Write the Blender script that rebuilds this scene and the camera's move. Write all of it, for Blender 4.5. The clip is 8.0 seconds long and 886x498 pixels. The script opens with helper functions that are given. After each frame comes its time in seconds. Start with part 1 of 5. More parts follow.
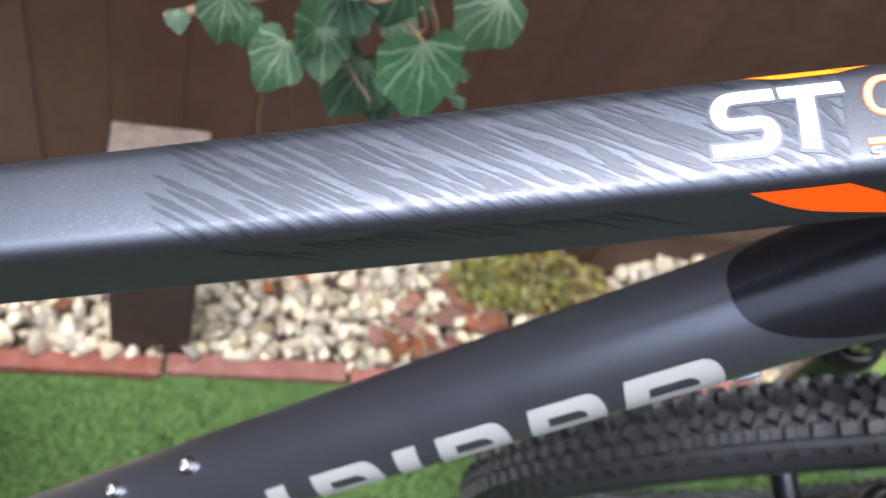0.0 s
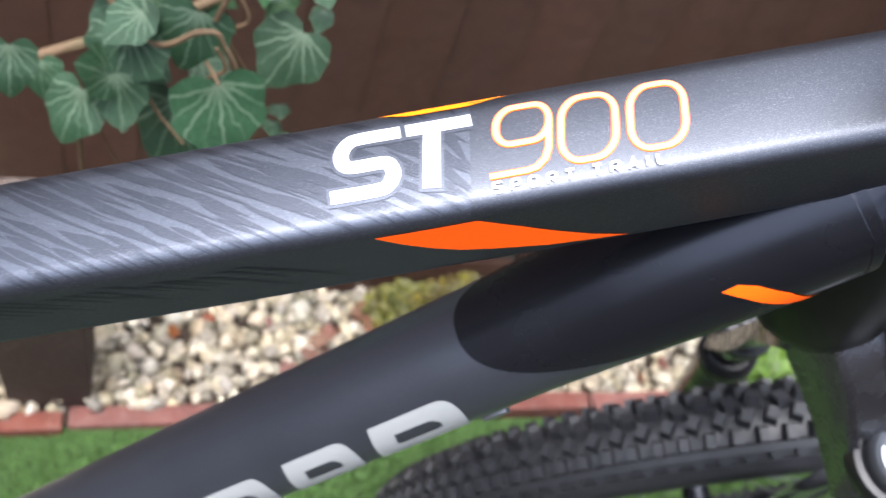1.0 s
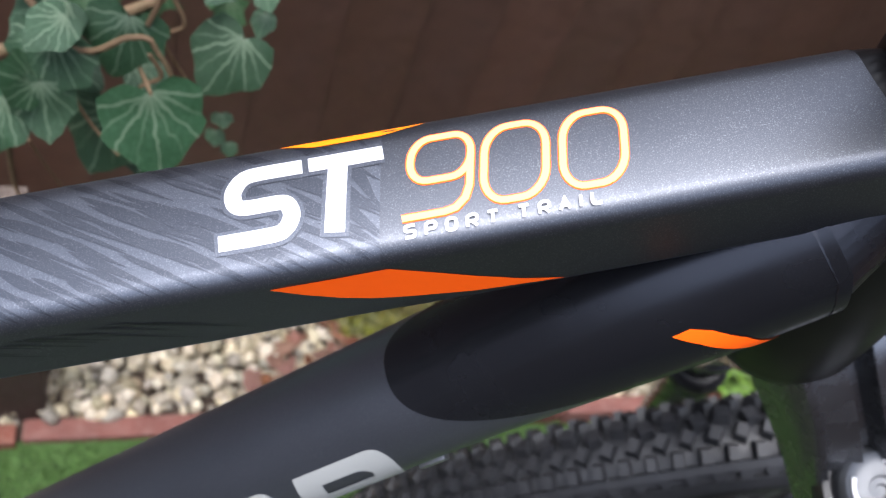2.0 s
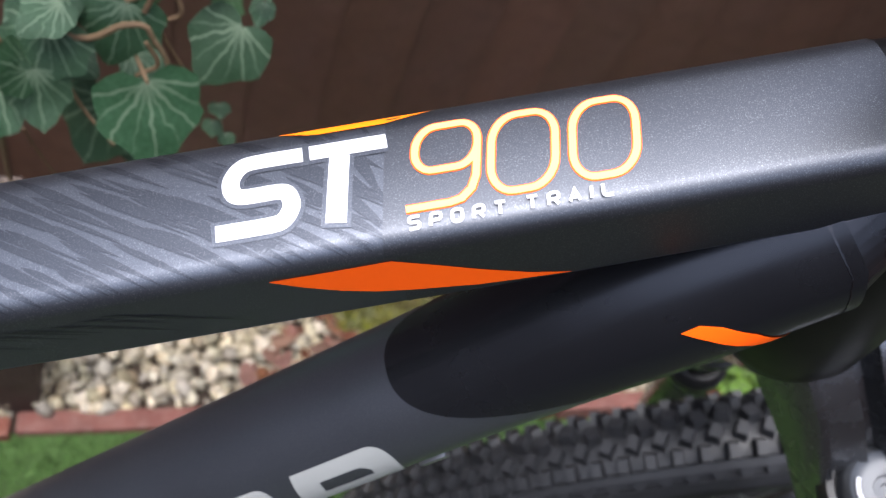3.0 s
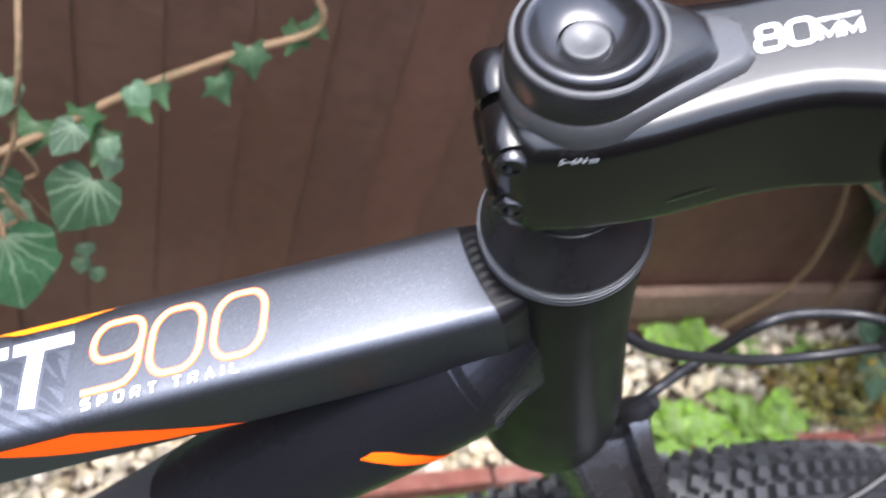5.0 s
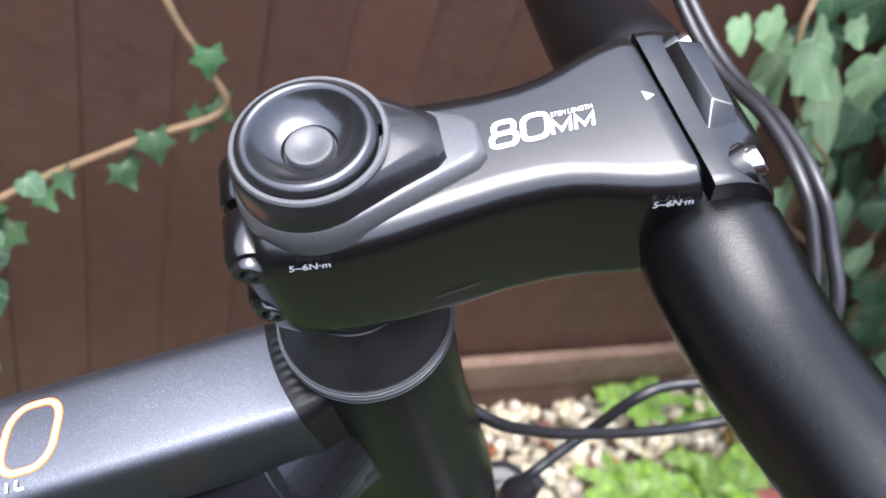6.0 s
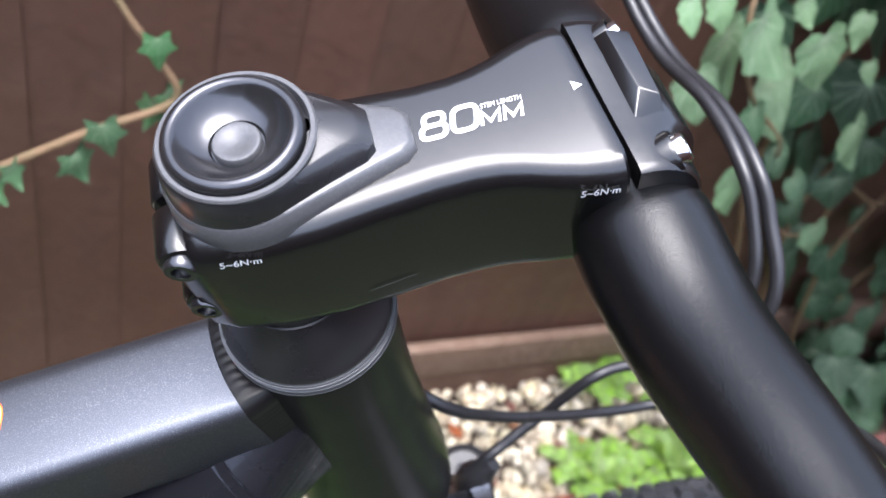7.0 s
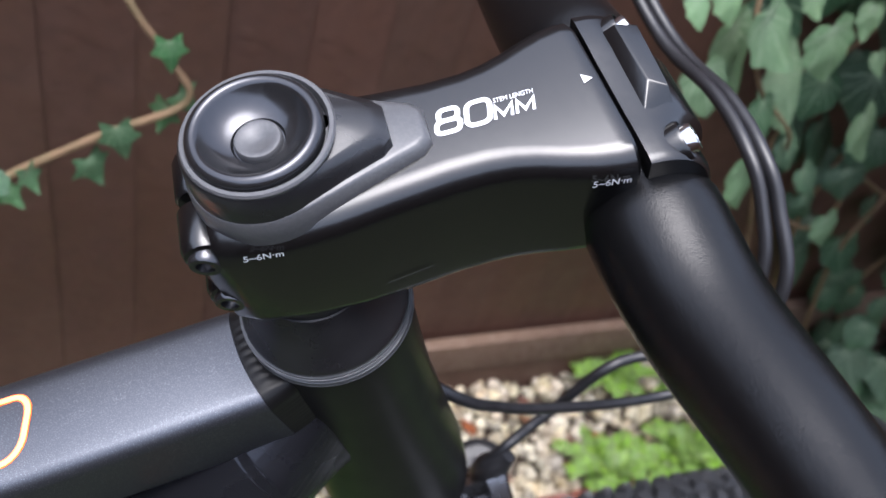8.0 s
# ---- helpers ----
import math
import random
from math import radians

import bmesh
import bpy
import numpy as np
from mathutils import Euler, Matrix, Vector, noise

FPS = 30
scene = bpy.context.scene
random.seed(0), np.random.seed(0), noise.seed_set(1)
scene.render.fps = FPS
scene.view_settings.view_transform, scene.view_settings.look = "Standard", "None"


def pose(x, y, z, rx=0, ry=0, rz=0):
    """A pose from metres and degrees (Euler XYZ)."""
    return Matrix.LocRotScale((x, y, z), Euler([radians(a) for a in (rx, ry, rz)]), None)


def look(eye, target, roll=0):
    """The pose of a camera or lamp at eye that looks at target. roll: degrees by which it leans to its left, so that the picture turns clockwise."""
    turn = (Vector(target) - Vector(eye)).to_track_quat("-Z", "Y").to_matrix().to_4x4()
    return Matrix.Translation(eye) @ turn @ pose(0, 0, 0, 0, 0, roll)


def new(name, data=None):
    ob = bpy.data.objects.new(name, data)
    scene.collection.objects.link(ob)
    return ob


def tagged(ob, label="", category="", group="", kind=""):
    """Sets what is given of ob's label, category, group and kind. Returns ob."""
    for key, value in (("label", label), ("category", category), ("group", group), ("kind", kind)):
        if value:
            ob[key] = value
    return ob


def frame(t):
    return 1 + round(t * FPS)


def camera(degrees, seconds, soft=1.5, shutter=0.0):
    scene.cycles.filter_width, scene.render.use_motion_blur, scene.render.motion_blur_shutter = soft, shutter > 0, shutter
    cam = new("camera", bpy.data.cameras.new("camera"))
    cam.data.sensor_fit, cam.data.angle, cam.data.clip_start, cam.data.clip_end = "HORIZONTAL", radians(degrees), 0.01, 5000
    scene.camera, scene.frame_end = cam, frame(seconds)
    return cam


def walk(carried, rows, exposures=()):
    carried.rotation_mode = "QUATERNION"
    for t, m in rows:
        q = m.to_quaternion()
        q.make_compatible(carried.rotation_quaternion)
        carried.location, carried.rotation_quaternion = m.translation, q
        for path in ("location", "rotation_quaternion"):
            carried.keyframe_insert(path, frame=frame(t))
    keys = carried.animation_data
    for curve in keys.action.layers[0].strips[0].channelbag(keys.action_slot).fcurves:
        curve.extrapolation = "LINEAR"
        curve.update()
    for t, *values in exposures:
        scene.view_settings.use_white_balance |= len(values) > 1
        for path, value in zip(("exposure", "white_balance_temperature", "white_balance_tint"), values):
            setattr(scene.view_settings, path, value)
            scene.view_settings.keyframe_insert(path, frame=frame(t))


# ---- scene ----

# ---------------------------------------------------------------- camera
cam = camera(55.53, 8.0, soft=1.3, shutter=0.2)
# a close-up lens: the bicycle is in focus, the bed and the fence lie behind the field of focus
cam.data.dof.use_dof, cam.data.dof.focus_distance, cam.data.dof.aperture_fstop = True, 0.19, 18.0
PATH = [
    (0, (-0.2699, -0.1369, 0.9566), (0.0160, 0.4019, 0.1642), 28.33),
    (0.5, (-0.2226, -0.1380, 0.9705), (0.0624, 0.4114, 0.1851), 26.35),
    (1, (-0.1848, -0.1339, 0.9767), (0.1266, 0.4224, 0.2062), 25.46),
    (1.5, (-0.1637, -0.1201, 0.9736), (0.1630, 0.4314, 0.2060), 26.06),
    (3, (-0.1623, -0.1097, 0.9635), (0.1744, 0.4318, 0.1931), 27.69),
    (3.5, (-0.1628, -0.1148, 0.9685), (0.1650, 0.4284, 0.1956), 26.92),
    (4, (-0.1596, -0.1210, 0.9775), (0.1720, 0.4237, 0.2073), 26.95),
    (4.5, (-0.1328, -0.1282, 1.0043), (0.2101, 0.4320, 0.2502), 26.11),
    (5, (-0.1023, -0.1347, 1.0426), (0.2508, 0.4642, 0.3239), 22.69),
    (5.2, (-0.0898, -0.1370, 1.0578), (0.2735, 0.4723, 0.3530), 21.69),
    (6.3, (-0.0504, -0.1384, 1.0590), (0.3388, 0.5092, 0.4039), 19.95),
    (6.5, (-0.0489, -0.1353, 1.0602), (0.3586, 0.4858, 0.3907), 21.04),
    (7, (-0.0498, -0.1398, 1.0622), (0.3613, 0.4826, 0.3962), 20.85),
    (7.5, (-0.0519, -0.1421, 1.0629), (0.3487, 0.4808, 0.3910), 20.00),
    (8, (-0.0530, -0.1434, 1.0640), (0.3473, 0.4814, 0.3936), 19.47),
]
EXPOSURES = [(0.0, 1.98, 6000, 11), (1.0, 1.98, 5950, 11), (1.5, 1.65, 5950, 11), (4.6, 1.47, 6100, 12), (5.0, 2.3, 6050, 12), (5.2, 2.6, 6050, 12), (6.3, 2.38, 5950, 13), (7.0, 2.42, 5950, 13), (7.5, 2.33, 5950, 13), (8.0, 1.82, 5950, 13)]
walk(cam, [(t, look(eye, target, roll)) for t, eye, target, roll in PATH], EXPOSURES)

# ---------------------------------------------------------------- light
SUN_UP, SUN_ROT = 78.0, -122.0
world = bpy.data.worlds.new("sky")
scene.world = world
world.use_nodes = True
wn = world.node_tree.nodes
sky = wn.new("ShaderNodeTexSky")
sky.sky_type = "NISHITA"
sky.sun_disc = False
sky.sun_elevation, sky.sun_rotation = radians(SUN_UP), radians(SUN_ROT)
sky.air_density, sky.dust_density, sky.ozone_density = 1.0, 5.0, 1.0
wn["Background"].inputs["Strength"].default_value = 0.14
cloud = wn.new("ShaderNodeHueSaturation")
cloud.inputs["Saturation"].default_value = 0.62
world.node_tree.links.new(sky.outputs["Color"], cloud.inputs["Color"])
world.node_tree.links.new(cloud.outputs["Color"], wn["Background"].inputs["Color"])
sun = new("sun", bpy.data.lights.new("sun", "SUN"))
sun.data.energy, sun.data.angle, sun.data.color = 0.64, radians(46), (1.0, 0.97, 0.93)
sun.matrix_world = pose(0, 0, 5, SUN_UP - 90, 0, -SUN_ROT)


# ---------------------------------------------------------------- materials
def material(name, colour, rough=0.5, metal=0.0, spots=(), grain=None, bump=None, coat=0.0, sheen=0.0, spec=0.5, island=0.0, per_object=0.0):
    """colour varied by noise of the given scales: spots = ((scale, amount, colour2), ...), bump = (scale, strength, distance)"""
    m = bpy.data.materials.new(name)
    m.use_nodes = True
    nt = m.node_tree
    n, l = nt.nodes, nt.links
    b = n["Principled BSDF"]
    b.inputs["Roughness"].default_value, b.inputs["Metallic"].default_value = rough, metal
    b.inputs["Coat Weight"].default_value, b.inputs["Specular IOR Level"].default_value = coat, spec
    b.inputs["Coat Roughness"].default_value = 0.3
    tc = n.new("ShaderNodeTexCoord")
    rgb = n.new("ShaderNodeRGB")
    rgb.outputs[0].default_value = (*colour, 1)
    out = rgb.outputs[0]
    for scale, amount, col2 in spots:
        tex = n.new("ShaderNodeTexNoise")
        tex.inputs["Scale"].default_value, tex.inputs["Detail"].default_value = scale, 5
        l.new(tc.outputs["Object"], tex.inputs["Vector"])
        ramp = n.new("ShaderNodeMapRange")
        ramp.inputs["From Min"].default_value, ramp.inputs["From Max"].default_value = (0.56, 0.66) if scale > 2000 else (0.42, 0.68)
        ramp.inputs["To Max"].default_value = amount
        l.new(tex.outputs["Fac"], ramp.inputs["Value"])
        mix = n.new("ShaderNodeMix")
        mix.data_type = "RGBA"
        mix.inputs["B"].default_value = (*col2, 1)
        l.new(ramp.outputs[0], mix.inputs["Factor"])
        l.new(out, mix.inputs["A"])
        out = mix.outputs["Result"]
    if island or per_object:
        src = n.new("ShaderNodeNewGeometry").outputs["Random Per Island"] if island else n.new("ShaderNodeObjectInfo").outputs["Random"]
        hsv = n.new("ShaderNodeHueSaturation")
        k = island or per_object
        for key, lo, hi, seed in (("Value", 1 - k, 1 + k, 7.3), ("Saturation", 1 - k * 0.6, 1 + k * 0.5, 13.7), ("Hue", 0.5 - k * 0.03, 0.5 + k * 0.03, 5.1)):
            mul = n.new("ShaderNodeMath")
            mul.operation = "MULTIPLY"
            mul.inputs[1].default_value = seed
            fr = n.new("ShaderNodeMath")
            fr.operation = "FRACT"
            mr = n.new("ShaderNodeMapRange")
            mr.inputs["To Min"].default_value, mr.inputs["To Max"].default_value = lo, hi
            l.new(src, mul.inputs[0])
            l.new(mul.outputs[0], fr.inputs[0])
            l.new(fr.outputs[0], mr.inputs["Value"])
            l.new(mr.outputs[0], hsv.inputs[key])
        l.new(out, hsv.inputs["Color"])
        out = hsv.outputs["Color"]
    l.new(out, b.inputs["Base Color"])
    if grain:
        tex = n.new("ShaderNodeTexNoise")
        tex.inputs["Scale"].default_value, tex.inputs["Detail"].default_value = grain[0], 4
        l.new(tc.outputs["Object"], tex.inputs["Vector"])
        mr = n.new("ShaderNodeMapRange")
        mr.inputs["From Min"].default_value, mr.inputs["From Max"].default_value = 0.3, 0.7
        mr.inputs["To Min"].default_value, mr.inputs["To Max"].default_value = rough - grain[1], rough + grain[1]
        l.new(tex.outputs["Fac"], mr.inputs["Value"])
        l.new(mr.outputs[0], b.inputs["Roughness"])
    if bump:
        tex = n.new("ShaderNodeTexNoise")
        tex.inputs["Scale"].default_value, tex.inputs["Detail"].default_value = bump[0], 6
        l.new(tc.outputs["Object"], tex.inputs["Vector"])
        bp = n.new("ShaderNodeBump")
        bp.inputs["Strength"].default_value, bp.inputs["Distance"].default_value = bump[1], bump[2]
        l.new(tex.outputs["Fac"], bp.inputs["Height"])
        l.new(bp.outputs[0], b.inputs["Normal"])
    return m


CHARCOAL = material("satin charcoal paint", (0.122, 0.132, 0.158), 0.42, 0.9, ((4200, 0.42, (0.42, 0.44, 0.48)), (25, 0.25, (0.108, 0.116, 0.139))), (40, 0.03), (2500, 0.02, 0.0002))
HEADEND = material("satin graphite paint", (0.098, 0.104, 0.121), 0.42, 0.9, ((4200, 0.42, (0.38, 0.40, 0.43)), (30, 0.3, (0.085, 0.090, 0.105))), (40, 0.03), (2500, 0.02, 0.0002))
BLACKPAINT = material("satin black paint", (0.035, 0.037, 0.045), 0.26, 0.75, ((4200, 0.4, (0.10, 0.105, 0.12)), (30, 0.3, (0.042, 0.043, 0.052))), (40, 0.04), (2500, 0.02, 0.0002))
HEADBLACK = material("black head tube paint", (0.008, 0.0078, 0.0082), 0.34, 0.0, ((4200, 0.4, (0.02, 0.02, 0.021)), (30, 0.3, (0.006, 0.006, 0.0064))), (40, 0.04), (2500, 0.02, 0.0002), spec=0.2)
GREYPAINT = material("satin slate grey paint", (0.136, 0.147, 0.176), 0.33, 0.78, ((4200, 0.4, (0.29, 0.31, 0.345)), (18, 0.3, (0.112, 0.121, 0.146))), (40, 0.04), (2500, 0.015, 0.0002))
STREAK = material("dark streak ink", (0.080, 0.087, 0.105), 0.42, 0.9, ((4200, 0.4, (0.28, 0.29, 0.32)),), (90, 0.04))
ORANGE = material("fluorescent orange ink", (1.7, 0.19, 0.004), 0.5, 0.0, ((60, 0.2, (1.7, 0.21, 0.006)),), (60, 0.05), spec=0.15)
AMBER = material("fluorescent amber ink", (1.2, 0.56, 0.22), 0.45, 0.0, ((60, 0.2, (1.2, 0.52, 0.19)),), (60, 0.05), spec=0.3)
FLASH = material("fluorescent yellow-orange ink", (1.5, 0.33, 0.006), 0.5, 0.0, ((60, 0.2, (1.5, 0.30, 0.006)),), (60, 0.05), spec=0.2)
WHITE = material("white ink", (0.85, 0.86, 0.88), 0.45, 0.0, ((60, 0.15, (0.78, 0.79, 0.8)),), (60, 0.05))
PALEGREY = material("pale grey ink", (0.42, 0.43, 0.415), 0.45, 0.0, ((60, 0.3, (0.38, 0.39, 0.375)),), (60, 0.05))
STEMBLACK = material("fine shot-blasted black", (0.0035, 0.0035, 0.0038), 0.22, 0.0, ((900, 0.4, (0.006, 0.006, 0.0066)),), (700, 0.03), (4200, 0.16, 0.00003), spec=0.82)
BARBLACK = material("coarse powder-coated black", (0.0035, 0.0035, 0.0038), 0.18, 0.0, ((1400, 0.5, (0.006, 0.006, 0.0066)),), (900, 0.05), (2900, 0.9, 0.00009), spec=0.36)
PLASTIC = material("grey moulded plastic", (0.082, 0.083, 0.088), 0.36, 0.25, ((1200, 0.3, (0.13, 0.132, 0.138)),), (300, 0.05), (1500, 0.12, 0.0002))
DARKPLASTIC = material("dark moulded plastic", (0.012, 0.012, 0.0135), 0.30, 0.0, ((90, 0.5, (0.02, 0.02, 0.022)),), (60, 0.08), (1500, 0.06, 0.0002), spec=0.7)
DISH = material("anodised black dish", (0.075, 0.076, 0.082), 0.2, 0.85, ((700, 0.3, (0.10, 0.10, 0.107)),), (300, 0.05))
RUBBER = material("tyre rubber", (0.020, 0.021, 0.024), 0.5, 0.0, ((80, 0.5, (0.030, 0.031, 0.035)), (9, 0.4, (0.032, 0.032, 0.034))), (60, 0.08), (300, 0.3, 0.001), spec=0.5)
CABLE = material("cable housing", (0.016, 0.016, 0.018), 0.35, 0.0, ((100, 0.4, (0.025, 0.025, 0.028)),), (80, 0.05))
CHROME = material("bright steel", (0.75, 0.75, 0.76), 0.14, 1.0, ((200, 0.3, (0.6, 0.6, 0.62)),), (120, 0.05))
SILVER = material("satin silver alloy", (0.34, 0.35, 0.37), 0.35, 0.85, ((300, 0.3, (0.28, 0.29, 0.31)),), (100, 0.05))
CROWN = material("satin grey forged alloy", (0.20, 0.204, 0.216), 0.26, 0.92, ((300, 0.3, (0.25, 0.255, 0.27)), (20, 0.3, (0.17, 0.174, 0.186))), (100, 0.05))
GREYALLOY = material("grey alloy", (0.10, 0.104, 0.112), 0.4, 0.6, ((300, 0.3, (0.11, 0.115, 0.12)),), (100, 0.06))
FENCEWOOD = material("dark brown stained timber", (0.084, 0.041, 0.028), 0.48, 0.0, ((4, 0.6, (0.112, 0.060, 0.043)), (55, 0.45, (0.058, 0.029, 0.021))), (30, 0.1), (90, 0.35, 0.003), per_object=0.08)
BOARDWOOD = material("weathered tan timber", (0.15, 0.095, 0.065), 0.75, 0.0, ((6, 0.6, (0.09, 0.055, 0.04)), (70, 0.5, (0.21, 0.15, 0.11))), (30, 0.1), (120, 0.6, 0.004))
POSTWOOD = material("weathered timber", (0.052, 0.031, 0.024), 0.75, 0.0, ((30, 0.5, (0.075, 0.048, 0.038)),), (30, 0.1), (120, 0.6, 0.004))
ENDGRAIN = material("weathered grey end grain", (0.145, 0.112, 0.092), 0.85, 0.0, ((70, 0.8, (0.07, 0.05, 0.04)), (260, 0.5, (0.21, 0.18, 0.155))), (30, 0.05), (160, 0.8, 0.006))
BRICK = material("red brick", (0.225, 0.078, 0.056), 0.85, 0.0, ((25, 0.6, (0.15, 0.058, 0.044)), (90, 0.5, (0.31, 0.18, 0.14))), (30, 0.05), (200, 0.7, 0.004), per_object=0.2)
STONE = material("cream pebbles", (0.54, 0.47, 0.34), 0.75, 0.0, ((40, 0.6, (0.37, 0.29, 0.17)), (22, 0.6, (0.27, 0.26, 0.21)), (200, 0.3, (0.62, 0.58, 0.48))), (40, 0.1), (250, 0.5, 0.003), island=0.45)
SOIL = material("dark soil", (0.06, 0.042, 0.03), 0.95, 0.0, ((20, 0.7, (0.1, 0.07, 0.05)), (150, 0.5, (0.03, 0.02, 0.015))), None, (80, 0.9, 0.02))
# dark base colour stands in for the shade on the lawn south of the bicycle
SHADEDGROUND = material("turf backing and soil darkened for shade", (0.030, 0.038, 0.018), 0.9, 0.0, ((12, 0.5, (0.035, 0.036, 0.02)), (300, 0.6, (0.018, 0.02, 0.012))), None, (300, 0.7, 0.006))
TURF = material("turf fibres", (0.195, 0.335, 0.105), 0.6, 0.0, ((9, 0.4, (0.165, 0.29, 0.09)),), None, None, island=0.16)
DRYLEAF = material("dry brown leaf", (0.20, 0.080, 0.042), 0.7, 0.0, ((60, 0.6, (0.12, 0.052, 0.030)),), None, (120, 0.4, 0.004), per_object=0.45)
VINE = material("ivy stem bark", (0.19, 0.12, 0.065), 0.75, 0.0, ((60, 0.6, (0.12, 0.10, 0.045)),), None, (250, 0.6, 0.002))
MOSSY = material("yellow-green tiny foliage", (0.17, 0.165, 0.038), 0.7, 0.0, ((14, 0.9, (0.20, 0.085, 0.04)), (30, 0.4, (0.11, 0.15, 0.03))), None, None, island=0.45)
FRESH = material("fresh green leaves", (0.165, 0.29, 0.05), 0.5, 0.0, ((15, 0.5, (0.11, 0.20, 0.035)),), None, None, island=0.3)
FRESH.node_tree.nodes["Principled BSDF"].inputs["Subsurface Weight"].default_value = 0.0


def ivy_material(name, dark, light, vein, strength=0.6):
    """leaf green with paler veins fanning out from the stalk, blotched and a little glossy"""
    m = material(name, dark, 0.42, 0.0, ((18, 0.6, light), (90, 0.35, light)), (40, 0.08), (120, 0.35, 0.003), per_object=0.22, spec=0.36)
    nt = m.node_tree
    n, l = nt.nodes, nt.links
    b = n["Principled BSDF"]
    base = b.inputs["Base Color"].links[0].from_socket
    tc = n.new("ShaderNodeTexCoord")
    sep = n.new("ShaderNodeSeparateXYZ")
    wob = n.new("ShaderNodeTexNoise")
    wob.inputs["Scale"].default_value, wob.inputs["Detail"].default_value = 4.5, 2
    l.new(tc.outputs["Object"], wob.inputs["Vector"])
    bend = n.new("ShaderNodeVectorMath")
    bend.operation = "MULTIPLY_ADD"
    bend.inputs[1].default_value = (0.16, 0.16, 0.0)
    l.new(wob.outputs["Color"], bend.inputs[0])
    l.new(tc.outputs["Object"], bend.inputs[2])
    back = n.new("ShaderNodeVectorMath")
    back.operation = "SUBTRACT"
    back.inputs[1].default_value = (0.08, 0.08, 0.0)
    l.new(bend.outputs[0], back.inputs[0])
    l.new(back.outputs[0], sep.inputs[0])

    def calc(op, a, c):
        k = n.new("ShaderNodeMath")
        k.operation = op
        for i, v in enumerate((a, c)):
            if isinstance(v, (int, float)):
                k.inputs[i].default_value = v
            else:
                l.new(v, k.inputs[i])
        return k.outputs[0]

    ang = calc("ARCTAN2", sep.outputs[0], sep.outputs[1])
    ang = calc("ABSOLUTE", ang, 0)
    r = calc("SQRT", calc("ADD", calc("MULTIPLY", sep.outputs[0], sep.outputs[0]), calc("MULTIPLY", sep.outputs[1], sep.outputs[1])), 0)
    near = None
    for a0 in (0.0, 0.62, 1.32):
        d = calc("MULTIPLY", calc("ABSOLUTE", calc("SUBTRACT", ang, a0), 0), r)
        near = d if near is None else calc("MINIMUM", near, d)
    for a0 in (0.3, 0.95):
        d = calc("ADD", calc("MULTIPLY", calc("ABSOLUTE", calc("SUBTRACT", ang, a0), 0), r), 0.008)
        near = calc("MINIMUM", near, d)
    width = calc("SUBTRACT", 0.034, calc("MULTIPLY", r, 0.022))
    fac = n.new("ShaderNodeMapRange")
    l.new(near, fac.inputs["Value"])
    l.new(width, fac.inputs["From Max"])
    fac.inputs["To Min"].default_value, fac.inputs["To Max"].default_value = strength, 0.0
    mix = n.new("ShaderNodeMix")
    mix.data_type = "RGBA"
    l.new(fac.outputs[0], mix.inputs["Factor"])
    l.new(base, mix.inputs["A"])
    mix.inputs["B"].default_value = (*vein, 1)
    l.new(mix.outputs["Result"], b.inputs["Base Color"])
    return m


IVY = ivy_material("dark ivy leaf", (0.025, 0.064, 0.028), (0.052, 0.105, 0.056), (0.23, 0.30, 0.20), 0.7)
IVYYOUNG = ivy_material("young ivy leaf", (0.050, 0.125, 0.050), (0.095, 0.19, 0.085), (0.30, 0.40, 0.25), 0.5)
IVYPALE = ivy_material("paler ivy leaf", (0.098, 0.178, 0.086), (0.185, 0.275, 0.155), (0.34, 0.40, 0.30), 0.45)

IVYCROWN = material("dense dark ivy leaves", (0.020, 0.050, 0.024), 0.5, 0.0, ((18, 0.6, (0.034, 0.074, 0.042)),), (40, 0.08), None, island=0.25)


# ---------------------------------------------------------------- mesh helpers
def mesh_from(bm, name, mat, smooth=True):
    bmesh.ops.recalc_face_normals(bm, faces=bm.faces)
    me = bpy.data.meshes.new(name)
    bm.to_mesh(me)
    bm.free()
    me.materials.append(mat)
    if smooth:
        me.polygons.foreach_set("use_smooth", [True] * len(me.polygons))
        me.set_sharp_from_angle(angle=radians(38))
    return me


def part(name, bm, mat, parent, label="", m=None, smooth=True):
    ob = new(name, mesh_from(bm, name, mat, smooth) if isinstance(bm, bmesh.types.BMesh) else bm)
    ob.parent = parent
    if m is not None:
        ob.matrix_local = m
    if label:
        tagged(ob, label)
    return ob


def thing(name, m, label, category, kind="", group=""):
    ob = new(name)
    ob.matrix_world = m
    return tagged(ob, label, category, group, kind)


def loops(bm, rings, closed=False, caps=True):
    """skin a list of equal rings of points"""
    vs = [[bm.verts.new(p) for p in ring] for ring in rings]
    n = len(vs[0])
    pairs = list(zip(vs, vs[1:])) + ([(vs[-1], vs[0])] if closed else [])
    for a, b in pairs:
        for i in range(n):
            bm.faces.new((a[i], a[(i + 1) % n], b[(i + 1) % n], b[i]))
    if caps and not closed:
        bm.faces.new(vs[0])
        bm.faces.new(list(reversed(vs[-1])))
    return bm


def smooth_path(pts, n):
    """Catmull-Rom through the points"""
    p = [Vector(q) for q in pts]
    p = [p[0] * 2 - p[1]] + p + [p[-1] * 2 - p[-2]]
    out = []
    for i in range(1, len(p) - 2):
        for k in range(n):
            t = k / n
            a, b, c, d = p[i - 1], p[i], p[i + 1], p[i + 2]
            out.append(0.5 * (2 * b + (c - a) * t + (2 * a - 5 * b + 4 * c - d) * t * t + (3 * b - a - 3 * c + d) * t ** 3))
    return out + [p[-2]]


